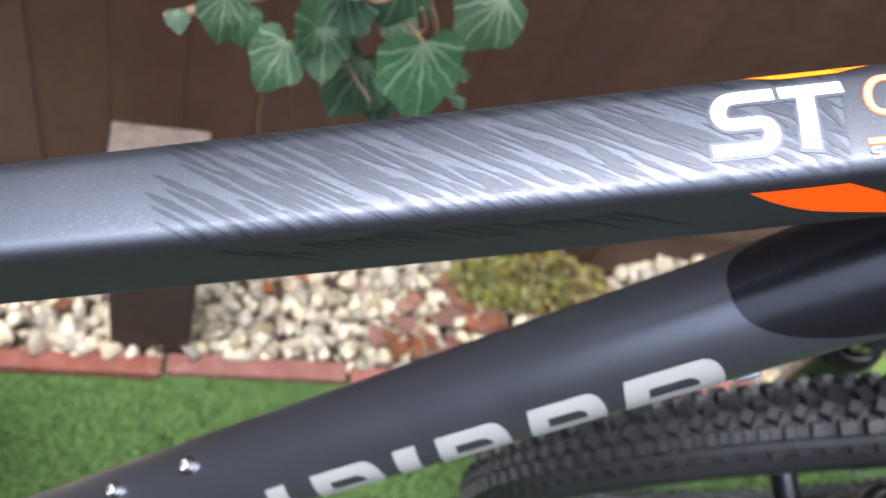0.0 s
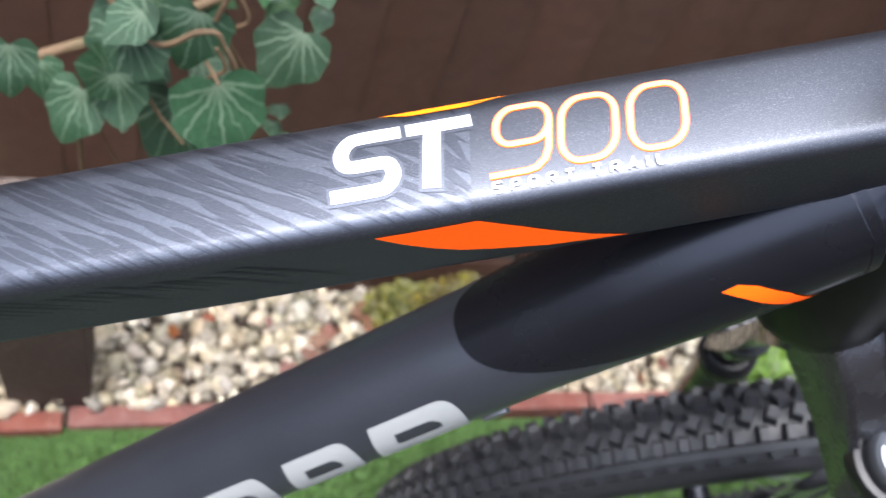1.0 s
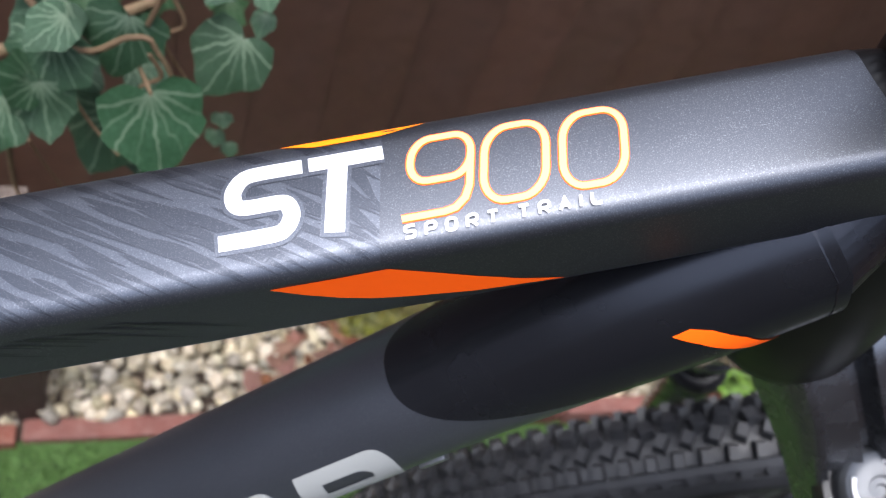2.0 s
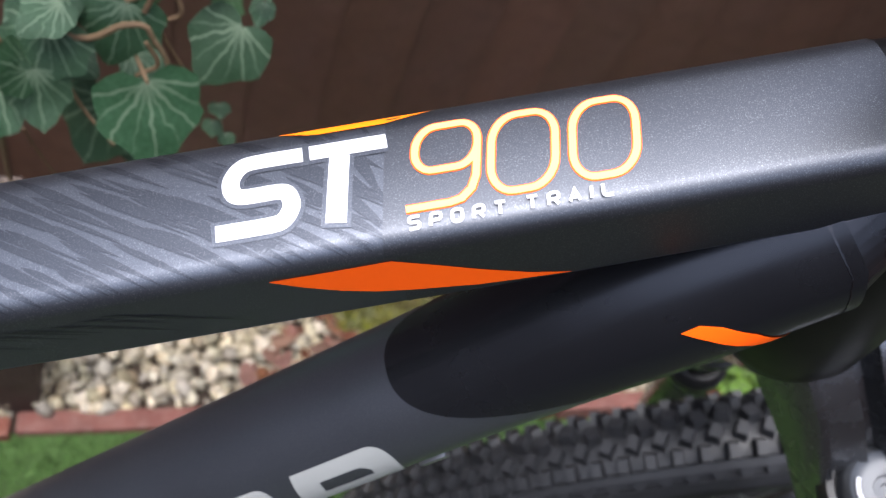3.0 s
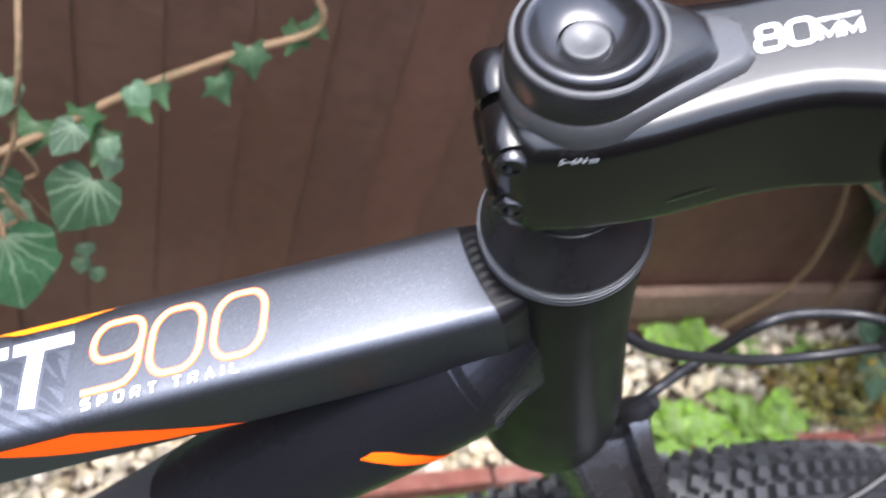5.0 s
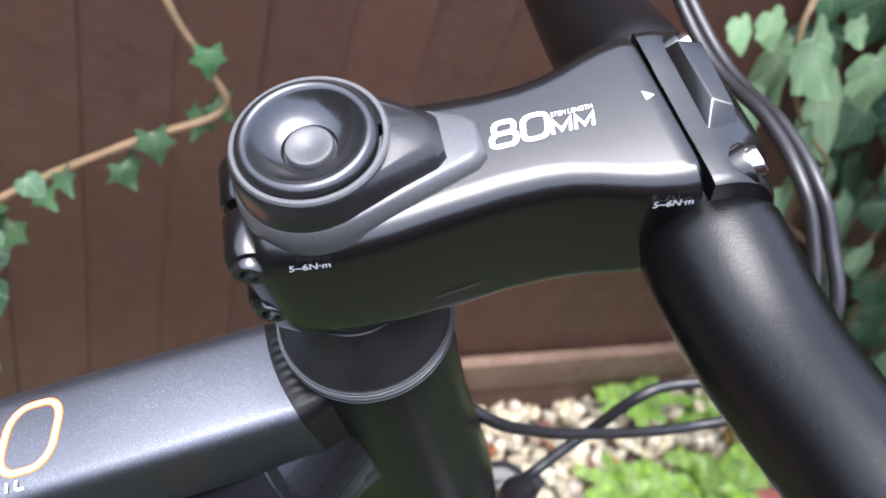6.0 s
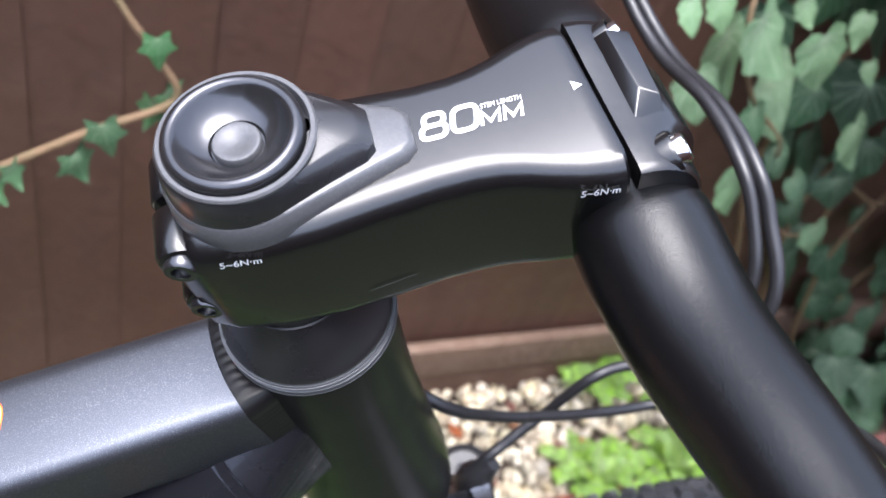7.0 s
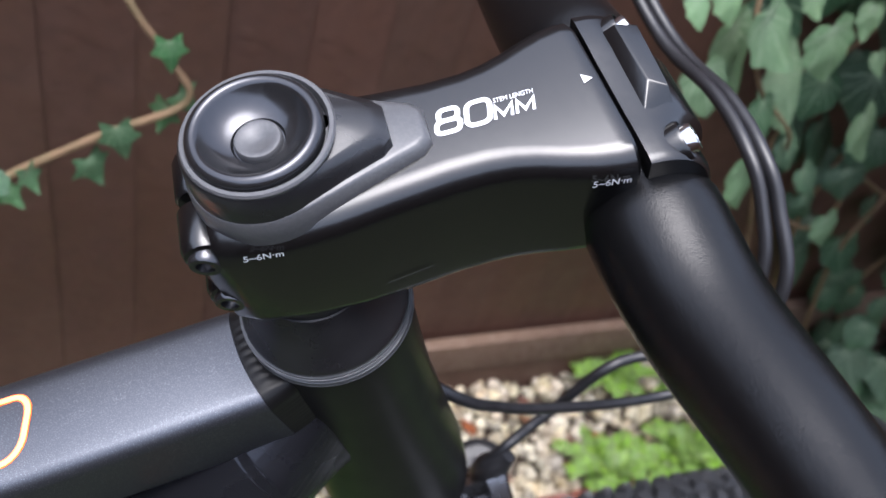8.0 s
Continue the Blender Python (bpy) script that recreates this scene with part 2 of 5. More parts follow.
def sweep(path, radius, sides=14, bm=None, section=None):
    """a tube along a path; radius a number or a list; section: points (a, b) in units of radius"""
    bm = bm or bmesh.new()
    path = [Vector(p) for p in path]
    rad = radius if isinstance(radius, (list, tuple)) else [radius] * len(path)
    section = section or [(math.cos(2 * math.pi * k / sides), math.sin(2 * math.pi * k / sides)) for k in range(sides)]
    side = None
    rings = []
    for i, p in enumerate(path):
        d = (path[min(i + 1, len(path) - 1)] - path[max(i - 1, 0)]).normalized()
        if side is None:
            side = d.cross(Vector((0, 0, 1)) if abs(d.z) < 0.9 else Vector((0, 1, 0))).normalized()
        side = (side - d * side.dot(d)).normalized()
        up = side.cross(d)
        rings.append([p + (side * a + up * b) * rad[i] for a, b in section])
    return loops(bm, rings)


def lathe(profile, sides=48, bm=None, m=None, caps=True):
    """profile: (radius, height) round the z axis"""
    bm = bm or bmesh.new()
    rings = []
    for r, z in profile:
        ring = [Vector((r * math.cos(2 * math.pi * k / sides), r * math.sin(2 * math.pi * k / sides), z)) for k in range(sides)]
        rings.append([m @ q for q in ring] if m else ring)
    return loops(bm, rings, caps=caps)


def slab(outline, z0, z1, bm=None, bevel=0.0):
    """an outline (x, y) raised from z0 to z1"""
    bm = bm or bmesh.new()
    lo = [bm.verts.new((x, y, z0)) for x, y in outline]
    hi = [bm.verts.new((x, y, z1)) for x, y in outline]
    n = len(outline)
    fs = [bm.faces.new(list(reversed(lo))), bm.faces.new(hi)]
    for i in range(n):
        fs.append(bm.faces.new((lo[i], lo[(i + 1) % n], hi[(i + 1) % n], hi[i])))
    if bevel:
        edges = list({e for f in fs[1:2] for e in f.edges})
        bmesh.ops.bevel(bm, geom=edges, offset=bevel, segments=2, affect="EDGES", profile=0.6)
    return bm


def block(sx, sy, sz, bevel=0.003, bm=None, at=(0, 0, 0), segments=2):
    """a box with bevelled edges, standing on z = 0"""
    b2 = bmesh.new()
    bmesh.ops.create_cube(b2, size=1, matrix=Matrix.Translation((at[0], at[1], at[2] + sz / 2)) @ Matrix.Diagonal((sx, sy, sz, 1)))
    if bevel:
        bmesh.ops.bevel(b2, geom=list(b2.edges), offset=bevel, segments=segments, affect="EDGES", profile=0.7)
    if bm is None:
        return b2
    me = bpy.data.meshes.new("tmp")
    b2.to_mesh(me)
    b2.free()
    bm.from_mesh(me)
    bpy.data.meshes.remove(me)
    return bm


def rounded(w, h, r, n=6, cx=0.0, cy=0.0):
    pts = []
    for qx, qy, a0 in ((1, 1, 0), (-1, 1, 90), (-1, -1, 180), (1, -1, 270)):
        for k in range(n + 1):
            a = radians(a0 + 90 * k / n)
            pts.append((cx + qx * (w / 2 - r) + r * math.cos(a), cy + qy * (h / 2 - r) + r * math.sin(a)))
    return pts


def stroke(bm, pts, width, z, closed=False):
    """a flat ribbon of even width along 2D points, at height z"""
    p = [Vector((x, y)) for x, y in pts]
    n = len(p)
    left, right = [], []
    for i in range(n):
        a, b = (p[i - 1], p[(i + 1) % n]) if closed else (p[max(i - 1, 0)], p[min(i + 1, n - 1)])
        d0 = (p[i] - a).normalized() if (p[i] - a).length > 1e-9 else (b - p[i]).normalized()
        d1 = (b - p[i]).normalized() if (b - p[i]).length > 1e-9 else d0
        d = (d0 + d1).normalized()
        nrm = Vector((-d.y, d.x))
        k = width / 2 / max(0.5, nrm.dot(Vector((-d1.y, d1.x))))
        left.append(bm.verts.new((*(p[i] + nrm * k), z)))
        right.append(bm.verts.new((*(p[i] - nrm * k), z)))
    for i in range(n if closed else n - 1):
        j = (i + 1) % n
        bm.faces.new((left[i], right[i], right[j], left[j]))
    return bm


def words(text, size, width, shear=0.0, bold=0.0, spacing=1.0):
    """built-in lettering as a flat mesh, its lower left corner at the origin, scaled to the width"""
    cu = bpy.data.curves.new("lettering", "FONT")
    cu.body, cu.size, cu.shear, cu.offset, cu.space_character = text, 1.0, shear, bold, spacing
    ob = bpy.data.objects.new("lettering", cu)
    scene.collection.objects.link(ob)
    me = bpy.data.meshes.new_from_object(ob.evaluated_get(bpy.context.evaluated_depsgraph_get()))
    bpy.data.objects.remove(ob)
    bm = bmesh.new()
    bm.from_mesh(me)
    bpy.data.meshes.remove(me)
    xs = [v.co.x for v in bm.verts]
    ys = [v.co.y for v in bm.verts]
    kx = width / (max(xs) - min(xs))
    ky = size / (max(ys) - min(ys))
    for v in bm.verts:
        v.co.x, v.co.y = (v.co.x - min(xs)) * kx, (v.co.y - min(ys)) * ky
    return bm


def move(bm, m):
    bmesh.ops.transform(bm, matrix=m, verts=bm.verts)
    return bm


def basis(x, y, z, o=(0, 0, 0)):
    m = Matrix((x, y, z)).transposed().to_4x4()
    m.translation = o
    return m


rnd = random.Random(7)

# ---------------------------------------------------------------- ground and bed
EDGE_Y, FENCE_Y = 0.292, 0.50


def lawn_height(x, y):
    """the lawn falls away from the bed to where the bicycle stands"""
    k = min(1.0, max(0.0, (0.30 - y) / 0.26))
    return -0.164 * k * k * (3 - 2 * k)


def build_ground():
    bm = bmesh.new()
    xs = [-400, -40, -6, -2.5] + [-1.6 + 0.1 * i for i in range(41)] + [4, 8, 40, 400]
    ys = [-400, -40, -6, -2] + [-0.9 + 0.05 * i for i in range(24)] + [0.291, 0.55, 2, 8, 40, 400]
    grid = [[bm.verts.new((x, y, lawn_height(x, y) if y < 0.292 else -0.02 if y < 0.6 else 0.0)) for x in xs] for y in ys]
    for a, b in zip(grid, grid[1:]):
        for i in range(len(xs) - 1):
            bm.faces.new((a[i], a[i + 1], b[i + 1], b[i]))
    # bare south of the turf, where its dark colour replaces shaded lawn in reflections
    ob = new("ground", mesh_from(bm, "ground", SHADEDGROUND))
    tagged(ob, "garden ground beneath the lawn, coloured dark beside it for shade", "ground", kind="structure")


def build_turf():
    rng = np.random.default_rng(3)
    n = 360000
    x = np.where(rng.random(n) < 0.72, rng.uniform(-0.75, 1.1, n), rng.uniform(-1.88, 1.74, n))
    y = 0.294 - rng.random(n) ** 1.3 * 0.44
    k = np.clip((0.30 - y) / 0.26, 0, 1)
    z = -0.164 * k * k * (3 - 2 * k)
    a = rng.uniform(0, 2 * np.pi, n)
    h = rng.uniform(0.006, 0.0095, n)
    w = rng.uniform(0.0010, 0.0018, n)
    lean = rng.uniform(0.1, 0.9, n) * h
    b = rng.uniform(0, 2 * np.pi, n)
    co = np.empty((n, 4, 3))
    dx, dy = np.cos(a) * w, np.sin(a) * w
    co[:, 0] = np.stack([x - dx, y - dy, z], 1)
    co[:, 1] = np.stack([x + dx, y + dy, z], 1)
    co[:, 2] = np.stack([x + dx * 0.3 + np.cos(b) * lean, y + dy * 0.3 + np.sin(b) * lean, z + h], 1)
    co[:, 3] = np.stack([x - dx * 0.3 + np.cos(b) * lean, y - dy * 0.3 + np.sin(b) * lean, z + h], 1)
    me = bpy.data.meshes.new("turf")
    me.from_pydata(co.reshape(-1, 3).tolist(), [], np.arange(4 * n).reshape(-1, 4).tolist())
    me.materials.append(TURF)
    ob = new("lawn_turf", me)
    tagged(ob, "short bright green artificial lawn fibres", "turf", kind="stuff")


def pebble_template(seed):
    r = random.Random(seed)
    bm = bmesh.new()
    bmesh.ops.create_icosphere(bm, subdivisions=2, radius=1.0)
    for v in bm.verts:
        k = 1 + 0.42 * noise.noise(v.co * 1.3 + Vector((seed * 7.1, 0, 0))) + 0.22 * noise.noise(v.co * 3.1 + Vector((0, seed * 3.3, 0)))
        v.co *= k
    co = np.array([v.co[:] for v in bm.verts])
    fa = np.array([[v.index for v in f.verts] for f in bm.faces])
    bm.free()
    return co, fa


def bed_height(x, y):
    """the bed banks up against the fence"""
    k = max(0.0, min(1.0, (x - 0.28) / 0.15)) * max(0.0, min(1.0, (y - 0.345) / 0.13))
    return 0.068 * k * k * (3 - 2 * k)


def build_gravel():
    rng = np.random.default_rng(11)
    temps = [pebble_template(s) for s in range(6)]
    cos, fas, off = [], [], 0
    for layer in range(2):
        n = 2100 if layer == 0 else 1500
        for i in range(n):
            co, fa = temps[rng.integers(6)]
            s = rng.uniform(0.005, 0.0115) * (1.0 if rng.random() < 0.85 else 1.35)
            sc = np.array([s * rng.uniform(0.8, 1.4), s * rng.uniform(0.8, 1.1), s * rng.uniform(0.6, 0.9)])
            e = Euler(tuple(rng.uniform(-3, 3, 3))).to_matrix()
            p = np.array([rng.uniform(-0.95, 1.12), rng.uniform(EDGE_Y + 0.022, FENCE_Y - 0.005), 0.008 + layer * 0.014 + rng.uniform(-0.004, 0.006)])
            p[2] += bed_height(p[0], p[1])
            cos.append((co * sc) @ np.array(e).T + p)
            fas.append(fa + off)
            off += len(co)
    me = bpy.data.meshes.new("gravel")
    me.from_pydata(np.concatenate(cos).tolist(), [], np.concatenate(fas).tolist())
    me.materials.append(STONE)
    me.polygons.foreach_set("use_smooth", [True] * len(me.polygons))
    tagged(new("gravel_bed", me), "cream and white pebbles filling a narrow bed", "gravel", kind="stuff")
    bm = bmesh.new()
    ys = [EDGE_Y + 0.006 + 0.0155 * i for i in range(14)]
    rows_ = [[bm.verts.new((-1.0 + 0.05 * i, y, bed_height(-1.0 + 0.05 * i, y) + 0.008)) for i in range(49)] for y in ys]
    low = [[bm.verts.new((v.co.x, v.co.y, -0.018)) for v in row] for row in (rows_[0], rows_[-1])]
    for a, b in list(zip(rows_, rows_[1:])) + [(low[0], rows_[0]), (rows_[-1], low[1]), (low[1], low[0])]:
        for i in range(48):
            bm.faces.new((a[i], a[i + 1], b[i + 1], b[i]))
    tagged(new("bed_soil", mesh_from(bm, "bed_soil", SOIL)), "dark brown soil beneath the pebbles", "soil", kind="structure")


def build_edging():
    row = thing("edging", Matrix.Translation((0, EDGE_Y, 0)), "low row of worn red bricks edging the lawn", "edging", "structure")
    variants = []
    for s in range(4):
        bm = block(0.212, 0.024, 0.05, 0.004)
        for v in bm.verts:
            v.co += Vector((0, 1, 0.6)) * 0.003 * noise.noise(v.co * 30 + Vector((s * 9, 0, 0)))
        variants.append(mesh_from(bm, "brick", BRICK))
    for i in range(12):
        x = -1.05 + 0.218 * i
        tall = 0.016 if x > 0.12 else 0.0
        part("brick", variants[i % 4], BRICK, row, m=pose(x, 0.012 + rnd.uniform(-0.003, 0.003), -0.030 + tall + rnd.uniform(-0.002, 0.003), rnd.uniform(-2, 2), rnd.uniform(-1, 1), rnd.uniform(-1, 1)))


def build_fence():
    fence = thing("fence_north", Matrix.Translation((0, FENCE_Y, 0)), "dark brown stained feather-edge timber fence", "fence", "structure")
    pitch = 0.0735
    metas = []
    for s in range(4):
        bm = bmesh.new()
        rings = []
        for z in [0.10 + 0.0620 * k for k in range(24)]:
            w = 0.001 * noise.noise(Vector((s * 5.0, 0, z * 3)))
            rings.append([Vector(p) for p in ((0.0, -0.0034 + w, z), (pitch, -0.0056 + w, z), (pitch + 0.0035, -0.0057 + w, z), (pitch + 0.0042, -0.0050 + w, z), (pitch + 0.0042, 0.002, z), (0.0, 0.004, z))])
        loops(bm, rings)
        metas.append(mesh_from(bm, "plank", FENCEWOOD))
    for i in range(44):
        x = -0.442 + pitch * (i - 18)
        part("plank", metas[i % 4], FENCEWOOD, fence, m=pose(x, rnd.uniform(-0.0006, 0.0006), 0, 0, rnd.uniform(-0.08, 0.08), 0))
    part("backing", block(3.3, 0.004, 1.40, 0, at=(0.15, 0.0065, 0.11)), FENCEWOOD, fence)
    for z in (0.30, 0.95, 1.38):
        part("rail", block(3.4, 0.04, 0.08, 0.004, at=(0.15, 0.0290, z)), FENCEWOOD, fence)
    # unseen wall, added to cut the low southern light and its reflections
    south = thing("unseen_wall_south", Matrix.Translation((0, -1.80, -0.18)), "plain dark brown timber wall, unseen, added to shape the light", "wall", "structure")
    for i in range(24):
        part("plank", block(0.148, 0.018, 1.75, 0.003, at=(-1.75 + 0.15 * i, 0, 0)), FENCEWOOD, south)
    east = thing("wall_east", Matrix.Translation((1.78, -0.22, -0.18)), "plain dark brown timber wall closing the garden", "wall", "structure")
    for i in range(16):
        part("plank", block(0.018, 0.148, 1.8, 0.003, at=(0, -1.56 + 0.15 * i, 0)), FENCEWOOD, east)
    west = thing("wall_west", Matrix.Translation((-1.92, -0.22, -0.18)), "plain dark brown timber wall closing the garden", "wall", "structure")
    for i in range(16):
        part("plank", block(0.018, 0.148, 1.8, 0.003, at=(0, -1.56 + 0.15 * i, 0)), FENCEWOOD, west)
    gb = thing("gravel_board", Matrix.Translation((0, FENCE_Y - 0.016, 0)), "horizontal weathered timber boards along the fence foot", "board", "structure")
    for x0, x1 in ((-1.4, 0.27), (0.273, 2.0)):
        tall = 0.09 if x0 < 0 else 0.140
        part("plank", block(x1 - x0, 0.012, tall, 0.003, at=((x0 + x1) / 2, 0.002, 0.008)), FENCEWOOD, gb)
    part("plank", block(1.95, 0.018, 0.058, 0.004, at=(1.025, -0.003, 0.148)), BOARDWOOD, gb, "weathered tan upper board")


def build_post():
    post = thing("post_stub", pose(-0.3045, 0.358, -0.02, 0, 0, 1.0), "short sawn-off timber post with a weathered grey top", "post")
    bm = block(0.087, 0.077, 0.344, 0.003)
    part("shaft", bm, POSTWOOD, post)
    bm = block(0.0865, 0.0765, 0.004, 0.001, at=(0, 0, 0.3435))
    part("end_grain", bm, ENDGRAIN, post, "weathered grey sawn end")


# ---------------------------------------------------------------- plants
BROAD = [(0.0, 0.0), (0.10, -0.10), (0.24, -0.14), (0.38, -0.09), (0.50, 0.03), (0.53, 0.15), (0.50, 0.25), (0.52, 0.34), (0.54, 0.46), (0.46, 0.55), (0.37, 0.63), (0.30, 0.73), (0.20, 0.86), (0.08, 0.97), (0.0, 1.02)]
STAR = [(0.0, 0.02), (0.10, -0.06), (0.24, -0.13), (0.40, -0.20), (0.41, -0.08), (0.38, 0.06), (0.46, 0.18), (0.64, 0.34), (0.50, 0.40), (0.34, 0.46), (0.25, 0.56), (0.19, 0.70), (0.11, 0.86), (0.04, 0.97), (0.0, 1.04)]


def leaf_mesh(name, mat, seed, fold=0.18, slim=1.0, half=BROAD):
    """a five-lobed ivy leaf one unit long, stalk at the origin, tip along y"""
    r = random.Random(seed)
    half = [(x * slim * (1 + r.uniform(-0.06, 0.06)) if 0 < i < 14 else x, y + (r.uniform(-0.02, 0.02) if 0 < i else 0)) for i, (x, y) in enumerate(half)]
    bm = bmesh.new()

    def lift(x, y):
        return -fold * abs(x) ** 1.4 + 0.10 * math.sin(2.2 * y + seed) * y + 0.05 * noise.noise(Vector((x * 3, y * 3, seed * 1.7)))

    for sign in (1, -1):
        outer = [(x * sign, y) for x, y in half]
        mids = []
        for f in (1.0, 0.66, 0.33):
            mids.append([bm.verts.new((x * f, y * (0.35 + 0.65 * f) + 0.05 * (1 - f), lift(x * f, y * (0.35 + 0.65 * f)))) for x, y in outer])
        spine = [bm.verts.new((0, y * 0.35 + 0.05, lift(0, y * 0.35))) for x, y in outer]
        for a, b in ((mids[0], mids[1]), (mids[1], mids[2]), (mids[2], spine)):
            for i in range(len(outer) - 1):
                bm.faces.new((a[i], a[i + 1], b[i + 1], b[i]))
    bmesh.ops.remove_doubles(bm, verts=bm.verts, dist=1e-4)
    bmesh.ops.recalc_face_normals(bm, faces=bm.faces)
    me = bpy.data.meshes.new(name)
    bm.to_mesh(me)
    bm.free()
    me.materials.append(mat)
    me.polygons.foreach_set("use_smooth", [True] * len(me.polygons))
    return me


LEAVES = [leaf_mesh("leaf", IVY, s, 0.12 + 0.05 * (s % 3), (1.0, 0.9, 1.1)[s % 3]) for s in range(5)]
PALES = [leaf_mesh("leaf", IVYPALE, s + 20, 0.2, (0.85, 1.0, 0.75)[s % 3]) for s in range(4)]

YOUNG = [leaf_mesh("leaf", IVYYOUNG, s + 40, 0.22, (0.9, 1.0, 0.8)[s % 3], STAR) for s in range(4)]


def leaf_at(parent, meshes, i, p, size, tip, face):
    """a leaf with its stalk end at p, its tip pointing along tip, its upper side towards face"""
    y = Vector(tip).normalized()
    z = (Vector(face) - y * Vector(face).dot(y)).normalized()
    x = y.cross(z)
    m = basis(x * size, y * size, z * size, p)
    return part("leaf", meshes[i % len(meshes)], None, parent, m=parent.matrix_world.inverted() @ m)


def twig(parent, pts, r0, r1, name="stem"):
    path = smooth_path(pts, 6)
    n = len(path)
    rad = [(r0 + (r1 - r0) * i / (n - 1)) * (1 + 0.15 * noise.noise(path[i] * 60)) for i in range(n)]
    return part(name, sweep(path, rad, 8), VINE, parent)


def build_ivy_near():
    ivy = thing("ivy_spray", Matrix(), "spray of dark green ivy with pale veins hanging from the fence", "ivy")
    face = Vector((-0.05, -0.62, 0.78))
    twig(ivy, [(-0.32, 0.47, 1.0), (-0.29, 0.36, 0.86), (-0.24, 0.25, 0.72), (-0.20, 0.215, 0.668), (-0.1735, 0.21, 0.6792), (-0.1647, 0.21, 0.6796), (-0.1608, 0.21, 0.6728), (-0.153, 0.21, 0.6535), (-0.157, 0.212, 0.6197)], 0.0022, 0.0011)
    twig(ivy, [(-0.165, 0.225, 0.675), (-0.158, 0.225, 0.697), (-0.1557, 0.23, 0.7137), (-0.15, 0.25, 0.78), (-0.16, 0.47, 0.95)], 0.0014, 0.0018)
    twig(ivy, [(-0.1638, 0.215, 0.6654), (-0.158, 0.215, 0.6511), (-0.1683, 0.215, 0.6406), (-0.1581, 0.215, 0.6197), (-0.152, 0.215, 0.6106)], 0.0012, 0.0008)
    twig(ivy, [(-0.20, 0.22, 0.625), (-0.1911, 0.215, 0.6111), (-0.178, 0.205, 0.600)], 0.0012, 0.0008)
    twig(ivy, [(-0.235, 0.225, 0.60), (-0.2365, 0.23, 0.541), (-0.2311, 0.23, 0.5221), (-0.2249, 0.23, 0.5098), (-0.215, 0.24, 0.48)], 0.0013, 0.0008)
    twig(ivy, [(-0.1693, 0.2260, 0.6476), (-0.1651, 0.2050, 0.6565), (-0.1628, 0.1920, 0.6618)], 0.0011, 0.0009)
    twig(ivy, [(-0.2245, 0.2250, 0.5854), (-0.2193, 0.2300, 0.5608), (-0.2120, 0.2350, 0.5344)], 0.0009, 0.0007)
    twig(ivy, [(-0.1541, 0.2300, 0.6900), (-0.1479, 0.2300, 0.6731), (-0.1574, 0.2320, 0.6605), (-0.1436, 0.2350, 0.6290)], 0.0012, 0.0008)
    # stalk end, size, tip direction
    spots = [
        ((-0.1628, 0.1920, 0.6618), 0.0535, (0.0070, -0.0120, -0.0517)),
        ((-0.2004, 0.2120, 0.6861), 0.0273, (-0.0199, -0.0120, -0.0144)),
        ((-0.1730, 0.2260, 0.6783), 0.0387, (-0.0085, -0.0120, -0.0326)),
        ((-0.1192, 0.2220, 0.6759), 0.0438, (-0.0189, -0.0120, -0.0308)),
        ((-0.2126, 0.2050, 0.6498), 0.0374, (0.0034, -0.0120, -0.0334)),
        ((-0.2145, 0.2070, 0.6468), 0.0297, (-0.0205, -0.0120, 0.0178)),
        ((-0.2307, 0.2120, 0.6296), 0.0400, (-0.0127, -0.0120, -0.0339)),
        ((-0.2057, 0.2400, 0.6337), 0.0269, (0.0213, -0.0120, -0.0114)),
        ((-0.1819, 0.2320, 0.6054), 0.0522, (-0.0145, -0.0120, -0.0435)),
        ((-0.1713, 0.2420, 0.6323), 0.0264, (0.0219, -0.0120, -0.0086)),
        ((-0.1639, 0.2360, 0.5987), 0.0435, (-0.0033, -0.0120, -0.0375)),
        ((-0.2647, 0.2220, 0.6466), 0.0334, (-0.0015, -0.0120, -0.0311)),
        ((-0.2557, 0.2400, 0.6199), 0.0240, (0.0035, -0.0120, -0.0205)),
        ((-0.2901, 0.2450, 0.6076), 0.0147, (0.0032, -0.0120, -0.0078)),
        ((-0.1278, 0.2360, 0.7042), 0.0229, (-0.0111, -0.0120, -0.0113)),
        ((-0.1117, 0.2320, 0.6987), 0.0139, (0.0038, -0.0120, -0.0058)),
        ((-0.1088, 0.2340, 0.6829), 0.0152, (-0.0038, -0.0120, -0.0085)),
        ((-0.1255, 0.2250, 0.6180), 0.0121, (0.0013, -0.0120, -0.0002)),
        ((-0.1276, 0.2250, 0.6038), 0.0121, (-0.0005, -0.0120, -0.0015)),
        ((-0.1193, 0.2250, 0.5942), 0.0121, (0.0007, -0.0120, -0.0011)),
        ((-0.1767, 0.2150, 0.7285), 0.0261, (-0.0086, -0.0120, -0.0185)),
        ((-0.1882, 0.2220, 0.7228), 0.0274, (-0.0155, -0.0120, -0.0154)),
        ((-0.2060, 0.2150, 0.6706), 0.0405, (-0.0101, -0.0120, -0.0333)),
        ((-0.2015, 0.2300, 0.6800), 0.0348, (-0.0253, -0.0120, -0.0147)),
        ((-0.1584, 0.2350, 0.7337), 0.0220, (-0.0049, -0.0120, -0.0177)),
        ((-0.0987, 0.3000, 0.6799), 0.0182, (0.0115, -0.0120, -0.0073)),
        ((-0.2123, 0.2350, 0.6990), 0.0272, (-0.0206, -0.0120, -0.0067)),
    ]
